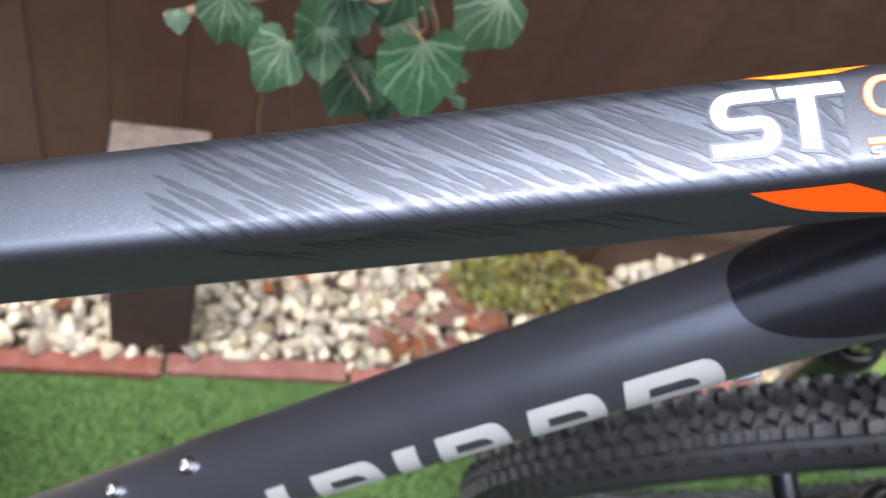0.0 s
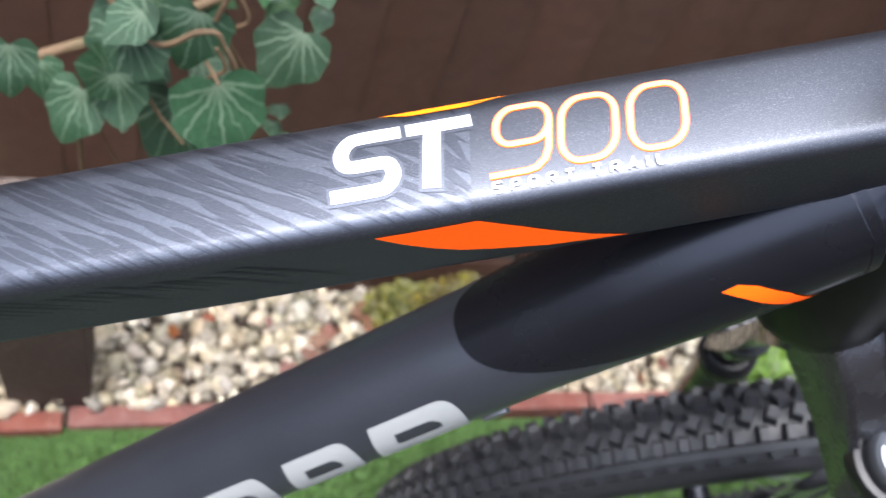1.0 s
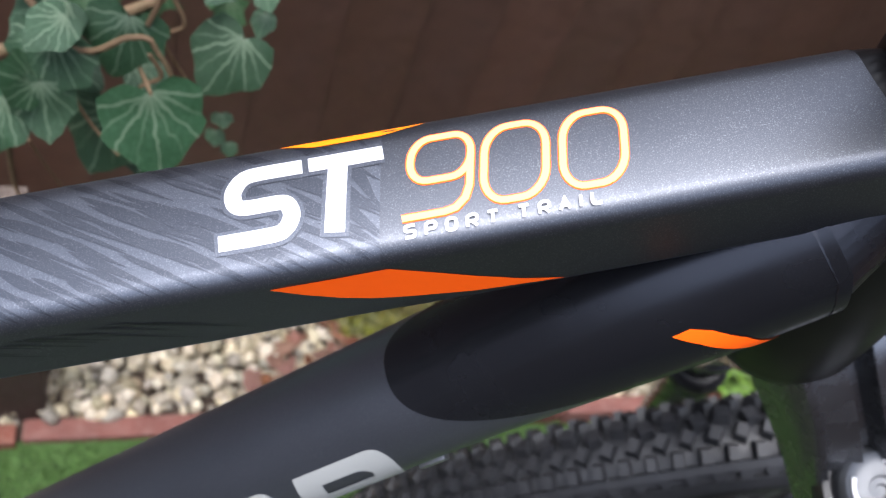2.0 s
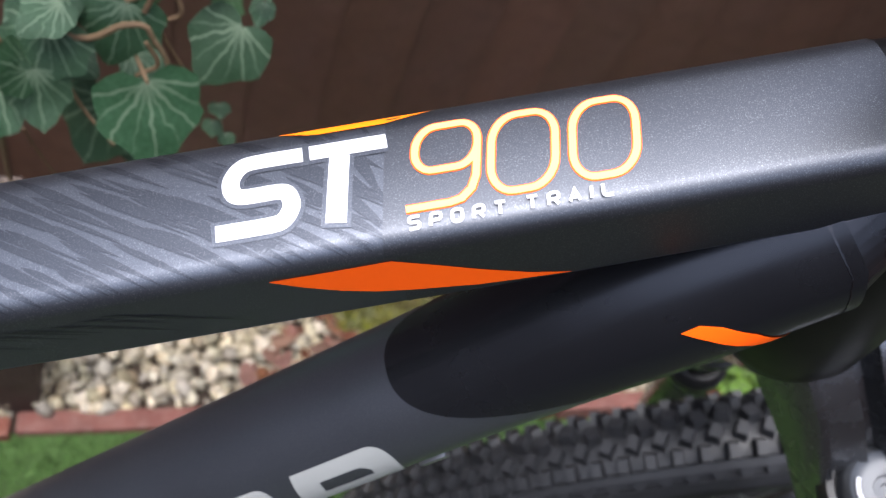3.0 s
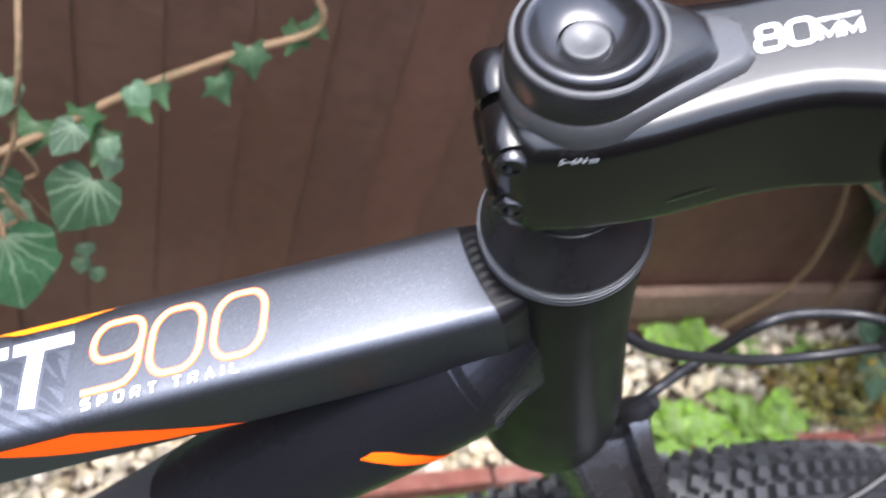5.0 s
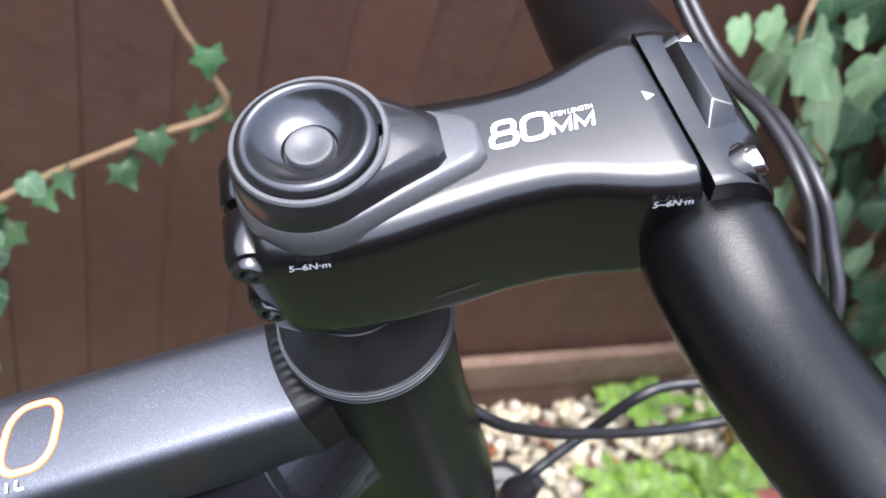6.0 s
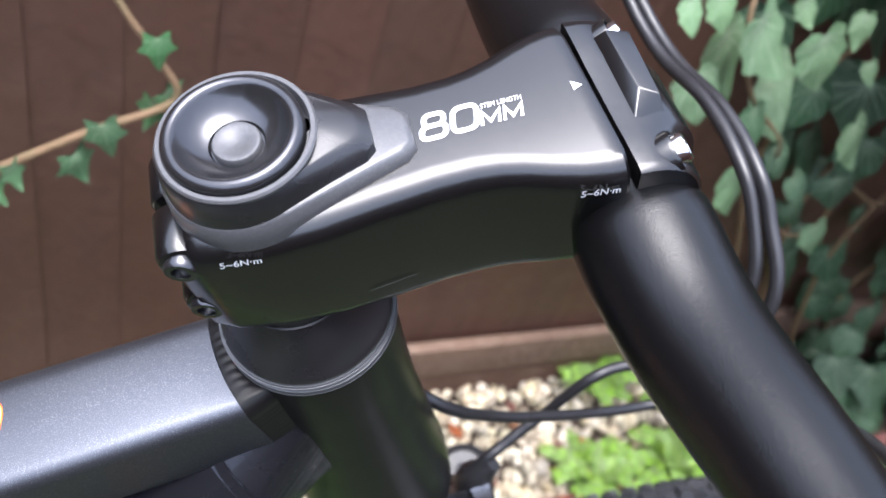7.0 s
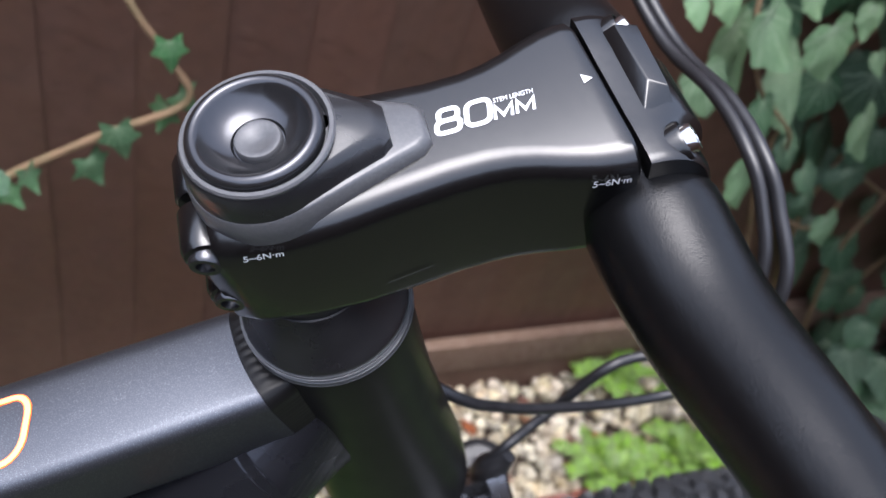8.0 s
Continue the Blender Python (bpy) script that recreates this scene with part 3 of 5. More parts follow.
    for i, (p, s, tip) in enumerate(spots):
        leaf_at(ivy, LEAVES, i, p, s * 0.88, Vector(tip), face + Vector((rnd.uniform(-0.22, 0.22), rnd.uniform(-0.15, 0.15), rnd.uniform(-0.2, 0.2))))


def build_ivy_trail():
    ivy = thing("ivy_trail", Matrix(), "thin trailing ivy shoot with small green leaves across the fence", "ivy")
    main = [(-0.30, 0.30, 0.55), (-0.19, 0.33, 0.585), (-0.098, 0.355, 0.629), (-0.031, 0.355, 0.668), (0.025, 0.355, 0.697), (0.012, 0.36, 0.73), (-0.016, 0.37, 0.774), (-0.06, 0.42, 0.87), (-0.08, 0.485, 1.0)]
    twig(ivy, main, 0.0035, 0.002)
    for i, (p, s, tip) in enumerate([((-0.022, 0.35, 0.678), 0.026, (0.25, -0.1, -1)), ((-0.04, 0.35, 0.652), 0.024, (0.4, -0.1, -1)), ((-0.08, 0.35, 0.642), 0.02, (0.3, -0.1, -1)), ((-0.095, 0.35, 0.625), 0.018, (0.5, -0.1, -0.8)), ((0.012, 0.355, 0.745), 0.022, (0.1, -0.1, -1)), ((0.02, 0.36, 0.70), 0.022, (0.5, 0.1, -0.6)), ((0.012, 0.36, 0.69), 0.024, (-0.2, 0.1, -1)), ((-0.13, 0.345, 0.62), 0.024, (0.1, -0.1, -1)), ((-0.16, 0.34, 0.61), 0.03, (-0.2, -0.1, -1)), ((-0.2, 0.33, 0.60), 0.03, (0.2, -0.1, -1)), ((-0.115, 0.345, 0.60), 0.03, (-0.3, -0.1, -1))]):
        leaf_at(ivy, YOUNG, i, p, s * 1.1, tip, (rnd.uniform(-0.3, 0.3), -0.62, 0.78))


def build_ivy_wall():
    ivy = thing("ivy_wall", Matrix(), "mass of grey-green ivy climbing the fence", "ivy")
    r = random.Random(21)
    for k in range(5):
        x0 = 0.78 + 0.13 * k
        pts = [(x0 + 0.05 * math.sin(j * 1.3 + k), FENCE_Y - 0.03 - 0.02 * r.random(), 0.12 + 0.13 * j) for j in range(9)]
        twig(ivy, pts, 0.004, 0.002)
    twig(ivy, [(0.77, 0.47, 0.47), (0.8346, 0.43, 0.4472), (0.8789, 0.43, 0.4611), (0.8797, 0.43, 0.5288), (0.9577, 0.43, 0.4995), (1.05, 0.45, 0.50)], 0.0035, 0.0025)
    twig(ivy, [(0.52, 0.485, 1.0), (0.47, 0.36, 0.86), (0.455, 0.33, 0.81), (0.50, 0.325, 0.74), (0.58, 0.33, 0.68), (0.62, 0.36, 0.60)], 0.003, 0.0015)
    # kind, stalk end, length, tip direction of the leaves that hang foremost
    front = [
    ("P", (0.376, 0.315, 0.827), 0.029, (0.32, -0.41, -0.86)),
    ("P", (0.425, 0.339, 0.822), 0.033, (0.43, -0.37, -0.82)),
    ("M", (0.475, 0.363, 0.777), 0.080, (0.52, -0.15, -0.84)),
    ("P", (0.464, 0.327, 0.811), 0.071, (0.70, -0.17, -0.70)),
    ("P", (0.539, 0.351, 0.750), 0.091, (0.56, -0.13, -0.82)),
    ("M", (0.528, 0.315, 0.807), 0.056, (0.42, -0.21, -0.88)),
    ("P", (0.590, 0.339, 0.817), 0.033, (-0.02, -0.37, -0.93)),
    ("M", (0.540, 0.363, 0.813), 0.028, (0.47, -0.42, -0.78)),
    ("P", (0.430, 0.327, 0.757), 0.052, (0.43, -0.23, -0.88)),
    ("M", (0.571, 0.351, 0.634), 0.067, (0.38, -0.18, -0.91)),
    ("M", (0.636, 0.315, 0.718), 0.061, (0.55, -0.20, -0.81)),
    ("D", (0.587, 0.339, 0.672), 0.041, (0.49, -0.29, -0.82)),
    ("D", (0.704, 0.363, 0.571), 0.036, (0.49, -0.33, -0.81)),
    ("M", (0.709, 0.327, 0.570), 0.043, (0.36, -0.28, -0.89)),
    ("P", (0.650, 0.351, 0.763), 0.025, (0.38, -0.48, -0.79)),
    ("D", (0.501, 0.315, 0.733), 0.038, (0.28, -0.32, -0.91)),
    ("D", (0.639, 0.339, 0.631), 0.038, (0.66, -0.32, -0.68)),
    ("D", (0.743, 0.363, 0.607), 0.045, (0.29, -0.27, -0.92)),
    ]
    for i, (kind, p, s, tip) in enumerate(front):
        leaf_at(ivy, LEAVES if kind == "D" else PALES, i, p, s * 0.95, tip, (r.uniform(-0.35, 0.15), -0.62, r.uniform(0.5, 0.9)))
    made = 0
    while made < 130:
        z, x = r.uniform(0.12, 0.98), r.uniform(0.60, 1.45)
        if x < 0.90 - (z - 0.38) * 0.8:
            continue
        made += 1
        y = FENCE_Y - 0.02 - abs(r.gauss(0, 0.03))
        leaf_at(ivy, PALES if r.random() < 0.06 else LEAVES, made, (x, y, z), r.uniform(0.04, 0.07), (r.uniform(-0.5, 0.5), -0.35, -1), (r.uniform(-0.5, 0.3), -0.62, r.uniform(0.3, 1.0)))
    # an unseen overhanging crown, added to shade the ivy, and the leaves at its foot
    bm = bmesh.new()
    for i in range(640):
        x, y, z = r.uniform(0.66, 1.45), FENCE_Y - 0.34 * r.random() ** 1.1 - 0.02, r.uniform(0.88, 1.10)
        up = Vector((r.uniform(-0.4, 0.3), -0.3, 1.0)).normalized()
        tip = Vector((r.uniform(-0.7, 0.7), -0.8, -0.35))
        tip = (tip - up * tip.dot(up)).normalized()
        k = r.uniform(0.06, 0.095)
        m = basis(tip.cross(up) * k, tip * k, up * k, (x, y, z))
        n0 = len(bm.verts)
        bm.from_mesh(LEAVES[i % 5])
        bm.verts.ensure_lookup_table()
        for v in bm.verts[n0:]:
            v.co = m @ v.co
    me = bpy.data.meshes.new("crown")
    bm.to_mesh(me)
    bm.free()
    me.materials.append(IVYCROWN)
    me.polygons.foreach_set("use_smooth", [True] * len(me.polygons))
    tagged(part("crown", me, IVYCROWN, ivy, "dense dark upper leaves, unseen, added to shade those below"), kind="stuff")
    for i in range(70):
        x = r.uniform(1.02, 1.5)
        leaf_at(ivy, LEAVES, i, (x, r.uniform(0.32, 0.48), r.uniform(0.04, 0.16)), r.uniform(0.05, 0.08), (r.uniform(-0.6, 0.6), -0.7, -0.4), (r.uniform(-0.4, 0.3), -0.4, 1.0))


def build_fern(label, centre, spread, n, length, seed):
    """a seedling of lobed feathery fronds arching out from its middle"""
    r = random.Random(seed)
    plant = thing("bright_fern", Matrix.Translation(centre), label, "plant")
    for i in range(n):
        a = 2 * math.pi * (i + r.uniform(-0.3, 0.3)) / n
        run, rise = length * r.uniform(0.7, 1.2), r.uniform(0.35, 0.95)
        d = Vector((math.cos(a) * spread[0], math.sin(a) * spread[1], 0))
        path = smooth_path([(0, 0, 0), d * run * 0.45 + Vector((0, 0, run * rise * 0.7)), d * run * 1.0 + Vector((0, 0, run * rise * 0.75 - 0.004))], 8)
        bm = sweep(path, 0.0008, 5)
        for j in range(3, len(path)):
            u = j / (len(path) - 1)
            along = (path[j] - path[j - 1]).normalized()
            side = along.cross(Vector((0, 0, 1))).normalized()
            for sgn in (-1, 1):
                s = length * 0.30 * (1.15 - 0.75 * u) * r.uniform(0.8, 1.2)
                out = (side * sgn + along * 0.55 + Vector((0, 0, r.uniform(-0.25, 0.25)))).normalized()
                wide = out.cross(Vector((r.uniform(-0.3, 0.3), r.uniform(-0.3, 0.3), 1))).normalized() * s * 0.30
                pts = [path[j], path[j] + out * s * 0.4 + wide, path[j] + out * s * 0.72 + wide * 1.1, path[j] + out * s * 0.86 + wide * 0.3, path[j] + out * s, path[j] + out * s * 0.84 - wide * 0.4, path[j] + out * s * 0.66 - wide * 1.1, path[j] + out * s * 0.38 - wide]
                bm.faces.new([bm.verts.new(q) for q in pts])
        part("frond", bm, FRESH, plant)
    return plant


def build_clump(name, label, mat, centre, rx, ry, h, n, size, seed, upright=0.5):
    """a low plant of many tiny leaves on short stems"""
    r = random.Random(seed)
    plant = thing(name, Matrix.Translation(centre), label, "plant")
    cos, fas = [], []
    for i in range(n):
        a, q = r.uniform(0, 2 * math.pi), math.sqrt(r.random())
        hz = h * (1 - 0.7 * q * q) * (0.55 + 0.45 * r.random()) * (0.75 + 0.5 * noise.noise(Vector((math.cos(a) * q * 2, math.sin(a) * q * 2, seed))))
        p = Vector((rx * q * math.cos(a), ry * q * math.sin(a), hz))
        s = size * r.uniform(0.6, 1.3)
        d = Vector((r.uniform(-1, 1), r.uniform(-1, 1), r.uniform(-0.2, 1) * upright)).normalized()
        w = d.cross(Vector((r.uniform(-1, 1), r.uniform(-1, 1), 1))).normalized() * s * 0.42
        k = len(cos)
        mid = p + d * s * 0.55 + Vector((0, 0, 0.12 * s))
        cos += [tuple(p), tuple(mid + w), tuple(p + d * s), tuple(mid - w)]
        fas += [(k, k + 1, k + 2), (k, k + 2, k + 3)]
    me = bpy.data.meshes.new("foliage")
    me.from_pydata(cos, [], fas)
    me.materials.append(mat)
    part("foliage", me, mat, plant)
    for i in range(14):
        a, q = r.uniform(0, 6.28), r.uniform(0.1, 0.8)
        bm = sweep(smooth_path([(rx * q * 0.5 * math.cos(a), ry * q * 0.5 * math.sin(a), 0), (rx * q * 0.8 * math.cos(a), ry * q * 0.8 * math.sin(a), h * 0.4), (rx * q * math.cos(a), ry * q * math.sin(a), h * 0.7)], 3), 0.0012, 5)
        part("stem", bm, VINE, plant)
    return plant


def build_dry_leaves():
    r = random.Random(5)
    shapes = [leaf_mesh("dry_leaf", DRYLEAF, s + 40, 0.5, 0.7) for s in range(3)]
    spots = [(-0.13, 0.43, 0.036), (0.0, 0.36, 0.036), (0.04, 0.33, 0.036), (0.02, 0.40, 0.036), (0.30, 0.345, 0.036), (-0.40, 0.37, 0.036), (0.62, 0.34, 0.04), (0.50, 0.35, 0.036), (0.42, 0.40, 0.036), (0.07, 0.345, 0.034), (0.66, 0.36, 0.04), (0.16, 0.335, 0.035)] + [(r.uniform(-0.04, 0.13), r.uniform(0.325, 0.40), 0.034 + 0.004 * r.random()) for _ in range(16)] + [(r.uniform(0.45, 1.0), r.uniform(0.325, 0.44), 0.04) for _ in range(12)]
    spots += [(r.gauss(0.105, 0.045), min(0.47, max(0.33, r.gauss(0.400, 0.022))), 0.036 + 0.006 * r.random()) for _ in range(34)]
    spots += [(r.gauss(0.012, 0.022), max(0.33, r.gauss(0.350, 0.012)), 0.036 + 0.006 * r.random()) for _ in range(12)] + [(-0.172, 0.40, 0.038)]
    for i, p in enumerate(spots):
        s = r.uniform(0.018, 0.032) if i < 40 else r.uniform(0.011, 0.024)
        ob = new("dry_leaf", shapes[i % 3])
        ob.matrix_world = pose(p[0], p[1], p[2] + bed_height(p[0], p[1]), r.uniform(-20, 20), r.uniform(-20, 20), r.uniform(0, 360)) @ Matrix.Diagonal((s, s, s, 1))
        tagged(ob, "curled dry brown leaf lying on the pebbles", "leaf", "fallen leaves")


build_ground()
build_gravel()
build_edging()
build_post()
build_ivy_near()
build_ivy_trail()
build_ivy_wall()
build_clump("low_shrub", "low yellow-green shrub with russet tips in the pebbles", MOSSY, (0.188, 0.440, 0.018), 0.125, 0.045, 0.095, 1700, 0.012, 3)
build_fern("bright green feathery seedling beside the bed's edge", (0.655, 0.335, 0.03), (1.0, 0.8), 15, 0.075, 4)
build_fern("bright green feathery seedling beside the lawn edge", (0.80, 0.325, 0.03), (1.2, 0.7), 17, 0.08, 5)
build_fern("bright green feathery seedling against the fence foot", (0.70, 0.455, 0.085), (1.0, 0.6), 12, 0.075, 8)
build_fern("small bright green seedling against the fence foot", (0.83, 0.44, 0.07), (1.0, 0.6), 9, 0.055, 9)
build_fern("small bright green seedling among dry leaves", (0.96, 0.43, 0.07), (1.0, 0.6), 8, 0.05, 10)
build_clump("dull_shrub", "olive green low shrub with brown leaves", MOSSY, (1.02, 0.385, 0.03), 0.15, 0.08, 0.13, 1500, 0.015, 6)
build_dry_leaves()
build_turf()
build_fence()

# ---------------------------------------------------------------- the bicycle
# bicycle frame of reference: x ahead, y to its left, z up its own (slightly leaning) plane, origin where the steering axis meets the headset's edge
BIKE = basis((0.998543, 0.053954, 0.0), (-0.053426, 0.988773, 0.139547), (0.007529, -0.139344, 0.990215), (0.00891, 0.0, 0.8924))
HEAD = radians(67.07)
AXIS = Vector((-math.cos(HEAD), 0, math.sin(HEAD)))
AHEAD = Vector((math.sin(HEAD), 0, math.cos(HEAD)))


def steered(deg):
    f = AHEAD * math.cos(radians(deg)) - Vector((0, 1, 0)) * math.sin(radians(deg))
    return basis(f, AXIS.cross(f), AXIS)


STEM, FORK = steered(5.7) @ pose(0, 0, 0, 1.5, 0, 0), steered(4.0)
TT = basis((0.9325, 0, 0.3611), (0, 1, 0), (-0.3611, 0, 0.9325))
bike = thing("bicycle", BIKE, "charcoal and grey mountain bike with orange accents standing on the lawn", "bicycle")

# ---- top tube: x along it, y to the left, z up
TT_C, TT_W, TT_TOP, TT_H = -0.0030, 0.0350, -0.0072, 0.0335


NEAR_R, FAR_R = 0.0047, 0.0076


def half_w(x):
    return TT_W / 2 - 0.002 * max(0.0, min(1.0, (-0.2 - x) / 0.2))


def top_dz(y):
    """the upper face is crowned and falls away to the far side"""
    return 0.05 * (y - TT_C) - 4.4 * max(0.0, y - TT_C + 0.0135) ** 2 + 0.0014


def skin_z(x, y):
    """height of the upper face with its rounded edges"""
    z, w = TT_TOP + top_dz(y), half_w(x)
    near, far = TT_C - w + NEAR_R - y, y - (TT_C + w - FAR_R)
    if near > 0:
        z -= NEAR_R - math.sqrt(max(0.0, NEAR_R ** 2 - near ** 2))
    if far > 0:
        z -= FAR_R - math.sqrt(max(0.0, FAR_R ** 2 - far ** 2))
    return z


def tube_section(x):
    """rounded oblong, softer below than above"""
    w, h = 2 * half_w(x), TT_H
    pts = []
    for qy, qz, a0, r in ((1, 1, 0, FAR_R), (-1, 1, 90, NEAR_R), (-1, -1, 180, 0.007), (1, -1, 270, 0.007)):
        for k in range(9):
            a = radians(a0 + 90 * k / 8)
            y = TT_C + qy * (w / 2 - r) + r * math.cos(a)
            pts.append((y, TT_TOP - h / 2 + qz * (h / 2 - r) + r * math.sin(a) + (top_dz(y) if qz > 0 else 0)))
        if (qy, qz) == (1, 1):
            for k in range(1, 9):
                y = TT_C + (w / 2 - FAR_R) * (1 - k / 9) - (w / 2 - NEAR_R) * k / 9
                pts.append((y, TT_TOP + top_dz(y)))
    return pts


def tube_end(y, z):
    """where the tube stops short of the head tube, leaving room for the weld"""
    reach = 0.0232 + 0.0042 + 0.0034 * min(1.0, abs(y - TT_C) / (TT_W / 2)) ** 2
    return -math.sqrt(max(0.0, reach ** 2 - y ** 2)) + 0.004 * max(0.0, (TT_TOP - 0.006 - z) / TT_H)


def tube_ring(x, grow=0.0):
    return [(min(x, tube_end(y, z)), TT_C + (y - TT_C) * (1 + grow * 0.5), z + grow * 0.02 * (1 if z > TT_TOP - 0.015 else -1)) for y, z in tube_section(x)]


xs = [-0.60 + 0.02 * i for i in range(28)] + [-0.045, -0.036, 0.0]
bm = loops(bmesh.new(), [tube_ring(x) for x in xs])
top_tube = part("top_tube", bm, CHARCOAL, bike, "satin charcoal metal tube with streaked pattern", TT)
LIFT = TT_TOP + 0.00015
# dark slivers fading across the upper face and down the flank
bm = bmesh.new()
r = random.Random(4)
for row in range(7):
    for i in range(25):
        x0 = -0.330 + 0.0082 * i + 0.0031 * row + r.uniform(-0.0026, 0.0026)
        y0 = 0.0132 - 0.0046 * row + r.uniform(-0.0016, 0.0016)
        dy, w = r.uniform(0.010, 0.022), r.uniform(0.0006, 0.0012)
        y1 = max(-0.0196, y0 - dy)
        x1 = min(x0 + (y0 - y1) / 0.66, -0.1365)
        if x0 < -0.316 + 0.004 * noise.noise(Vector((i * 2.1, row, 0))) or x0 > -0.141 or x1 - x0 < 0.004:
            continue
        d = Vector((x1 - x0, y1 - y0, 0)).normalized()
        nn = Vector((-d.y, d.x, 0)) * w
        a, b = Vector((x0, y0, LIFT)), Vector((x1, y1, LIFT))
        rows_ = []
        for k in range(13):
            t = k / 12
            half = (min(t / 0.3, 1.0) ** 0.7) * (1 - max(0.0, t - 0.3) / 0.7) + 0.02
            p = a.lerp(b, t)
            rows_.append([bm.verts.new((q.x, q.y, skin_z(q.x, q.y) + 0.00015)) for q in (p - nn * half, p + nn * half)])
        for u, v in zip(rows_, rows_[1:]):
            bm.faces.new((u[0], u[1], v[1], v[0]))
for i in range(40):
    x0 = -0.30 + 0.0043 * i + r.uniform(-0.002, 0.002)
    z0, z1 = TT_TOP - r.uniform(0.005, 0.012), TT_TOP - r.uniform(0.016, 0.026)
    x1 = x0 + (z0 - z1) * 1.7
    if x1 > -0.165:
        continue
    y = TT_C - TT_W / 2 - 0.00015 + 0.002 * max(0.0, min(1.0, (-0.2 - x0) / 0.2))
    bm.faces.new([bm.verts.new(p) for p in ((x0, y, z0), (x0 + 0.004, y, z0 - 0.001), (x1, y, z1))])
tagged(part("streaked_decal", bm, STREAK, top_tube, "dark tapering streaks", smooth=False), kind="stuff")


def flat(name, bm, mat, parent, label, lift=0.00035):
    """lays flat shapes on the tube's upper face"""
    bmesh.ops.subdivide_edges(bm, edges=[e for e in bm.edges if e.calc_length() > 0.0025], cuts=4, use_grid_fill=True)
    for v in bm.verts:
        v.co.z += lift + skin_z(v.co.x, v.co.y)
    return part(name, bm, mat, parent, label, smooth=False)


def bend(pts, r_, closed=False, n=4):
    """a polyline with its corners rounded off"""
    p = [Vector((x, y)) for x, y in pts]
    out = []
    for i, q in enumerate(p):
        if not closed and i in (0, len(p) - 1):
            out.append((q.x, q.y))
            continue
        a, b = p[i - 1] - q, p[(i + 1) % len(p)] - q
        k = min(r_, a.length * 0.45, b.length * 0.45)
        u, v = q + a.normalized() * k, q + b.normalized() * k
        for j in range(n + 1):
            t = j / n
            w = u * (1 - t) ** 2 + q * 2 * t * (1 - t) + v * t * t
            out.append((w.x, w.y))
    return out


STROKES = {
    "S": [[(1, 1), (0, 1), (0, 0.5), (1, 0.5), (1, 0), (0, 0)]],
    "P": [[(0, 0), (0, 1), (1, 1), (1, 0.42), (0, 0.42)]],
    "R": [[(0, 0), (0, 1), (1, 1), (1, 0.42), (0, 0.42)], [(0.5, 0.42), (1, 0)]],
    "T": [[(0, 1), (1, 1)], [(0.5, 1), (0.5, 0)]],
    "A": [[(0, 0), (0.5, 1), (1, 0)], [(0.2, 0.3), (0.8, 0.3)]],
    "I": [[(0.5, 0), (0.5, 1)]],
    "L": [[(0, 1), (0, 0), (1, 0)]],
    "M": [[(0, 0), (0, 1), (0.5, 0.2), (1, 1), (1, 0)]],
}
RING = [(0, 0), (1, 0), (1, 1), (0, 1)]


def wide_letters(text, w, h, gap, pen, lean=0.0):
    """square-shouldered lettering drawn with an even pen, its lower left corner at the origin"""
    bm, x, k = bmesh.new(), 0.0, 0
    for ch in text:
        if ch == " ":
            x += w * 0.8
            continue
        rings_ = [RING] if ch in "O0" else [[(0, 0), (1, 0), (1, 0.52), (0, 0.52)], [(0.09, 0.52), (0.91, 0.52), (0.91, 1), (0.09, 1)]] if ch == "8" else []
        lines = STROKES.get(ch, [])
        wide = w * (0.3 if ch == "I" else 1.0)
        for pts, closed in [(q, True) for q in rings_] + [(q, False) for q in lines]:
            fit = [(x + pen / 2 + px * (wide - pen) + lean * py * h, pen / 2 + py * (h - pen)) for px, py in pts]
            stroke(bm, bend(fit, h * (0.0 if ch in "MAT" else 0.26), closed) if ch not in "MAT" else fit, pen, 0.00002 * k, closed)
            k += 1
        x += wide + gap
    return bm


def ell(cx, cy, w, h, r_, n=7):
    return rounded(w, h, r_, n, cx, cy)


# the two slanted capitals
SL = 0.16


def slant(pts, base):
    return [(x + (y - base) * SL, y) for x, y in pts]


def capital(pts):
    """fits the capitals to their printed size"""
    return slant([(-0.1366 + (x + 0.136) * 0.95, 1.07 * y - 0.0010) for x, y in pts], -0.003)


def figure(pts):
    """fits the figures to their printed size"""
    out = [(-0.1322 + (x + 0.1322) * 0.97, 1.20 * y - 0.0008) for x, y in pts]
    return [(x + (y + 0.0128) * 0.22 - 0.0017, y) for x, y in out]


s_pts = [(-0.1716, -0.0095), (-0.1600, -0.0095), (-0.1572, -0.0088), (-0.1560, -0.0068), (-0.1560, -0.0052), (-0.1572, -0.0032), (-0.1595, -0.0026), (-0.1660, -0.0026), (-0.1685, -0.0018), (-0.1696, 0.0003), (-0.1694, 0.0022), (-0.1680, 0.0042), (-0.1650, 0.0050), (-0.1545, 0.0050)]
s_pts = [(p.x, p.y) for p in smooth_path([(x, y, 0) for x, y in s_pts], 3)]
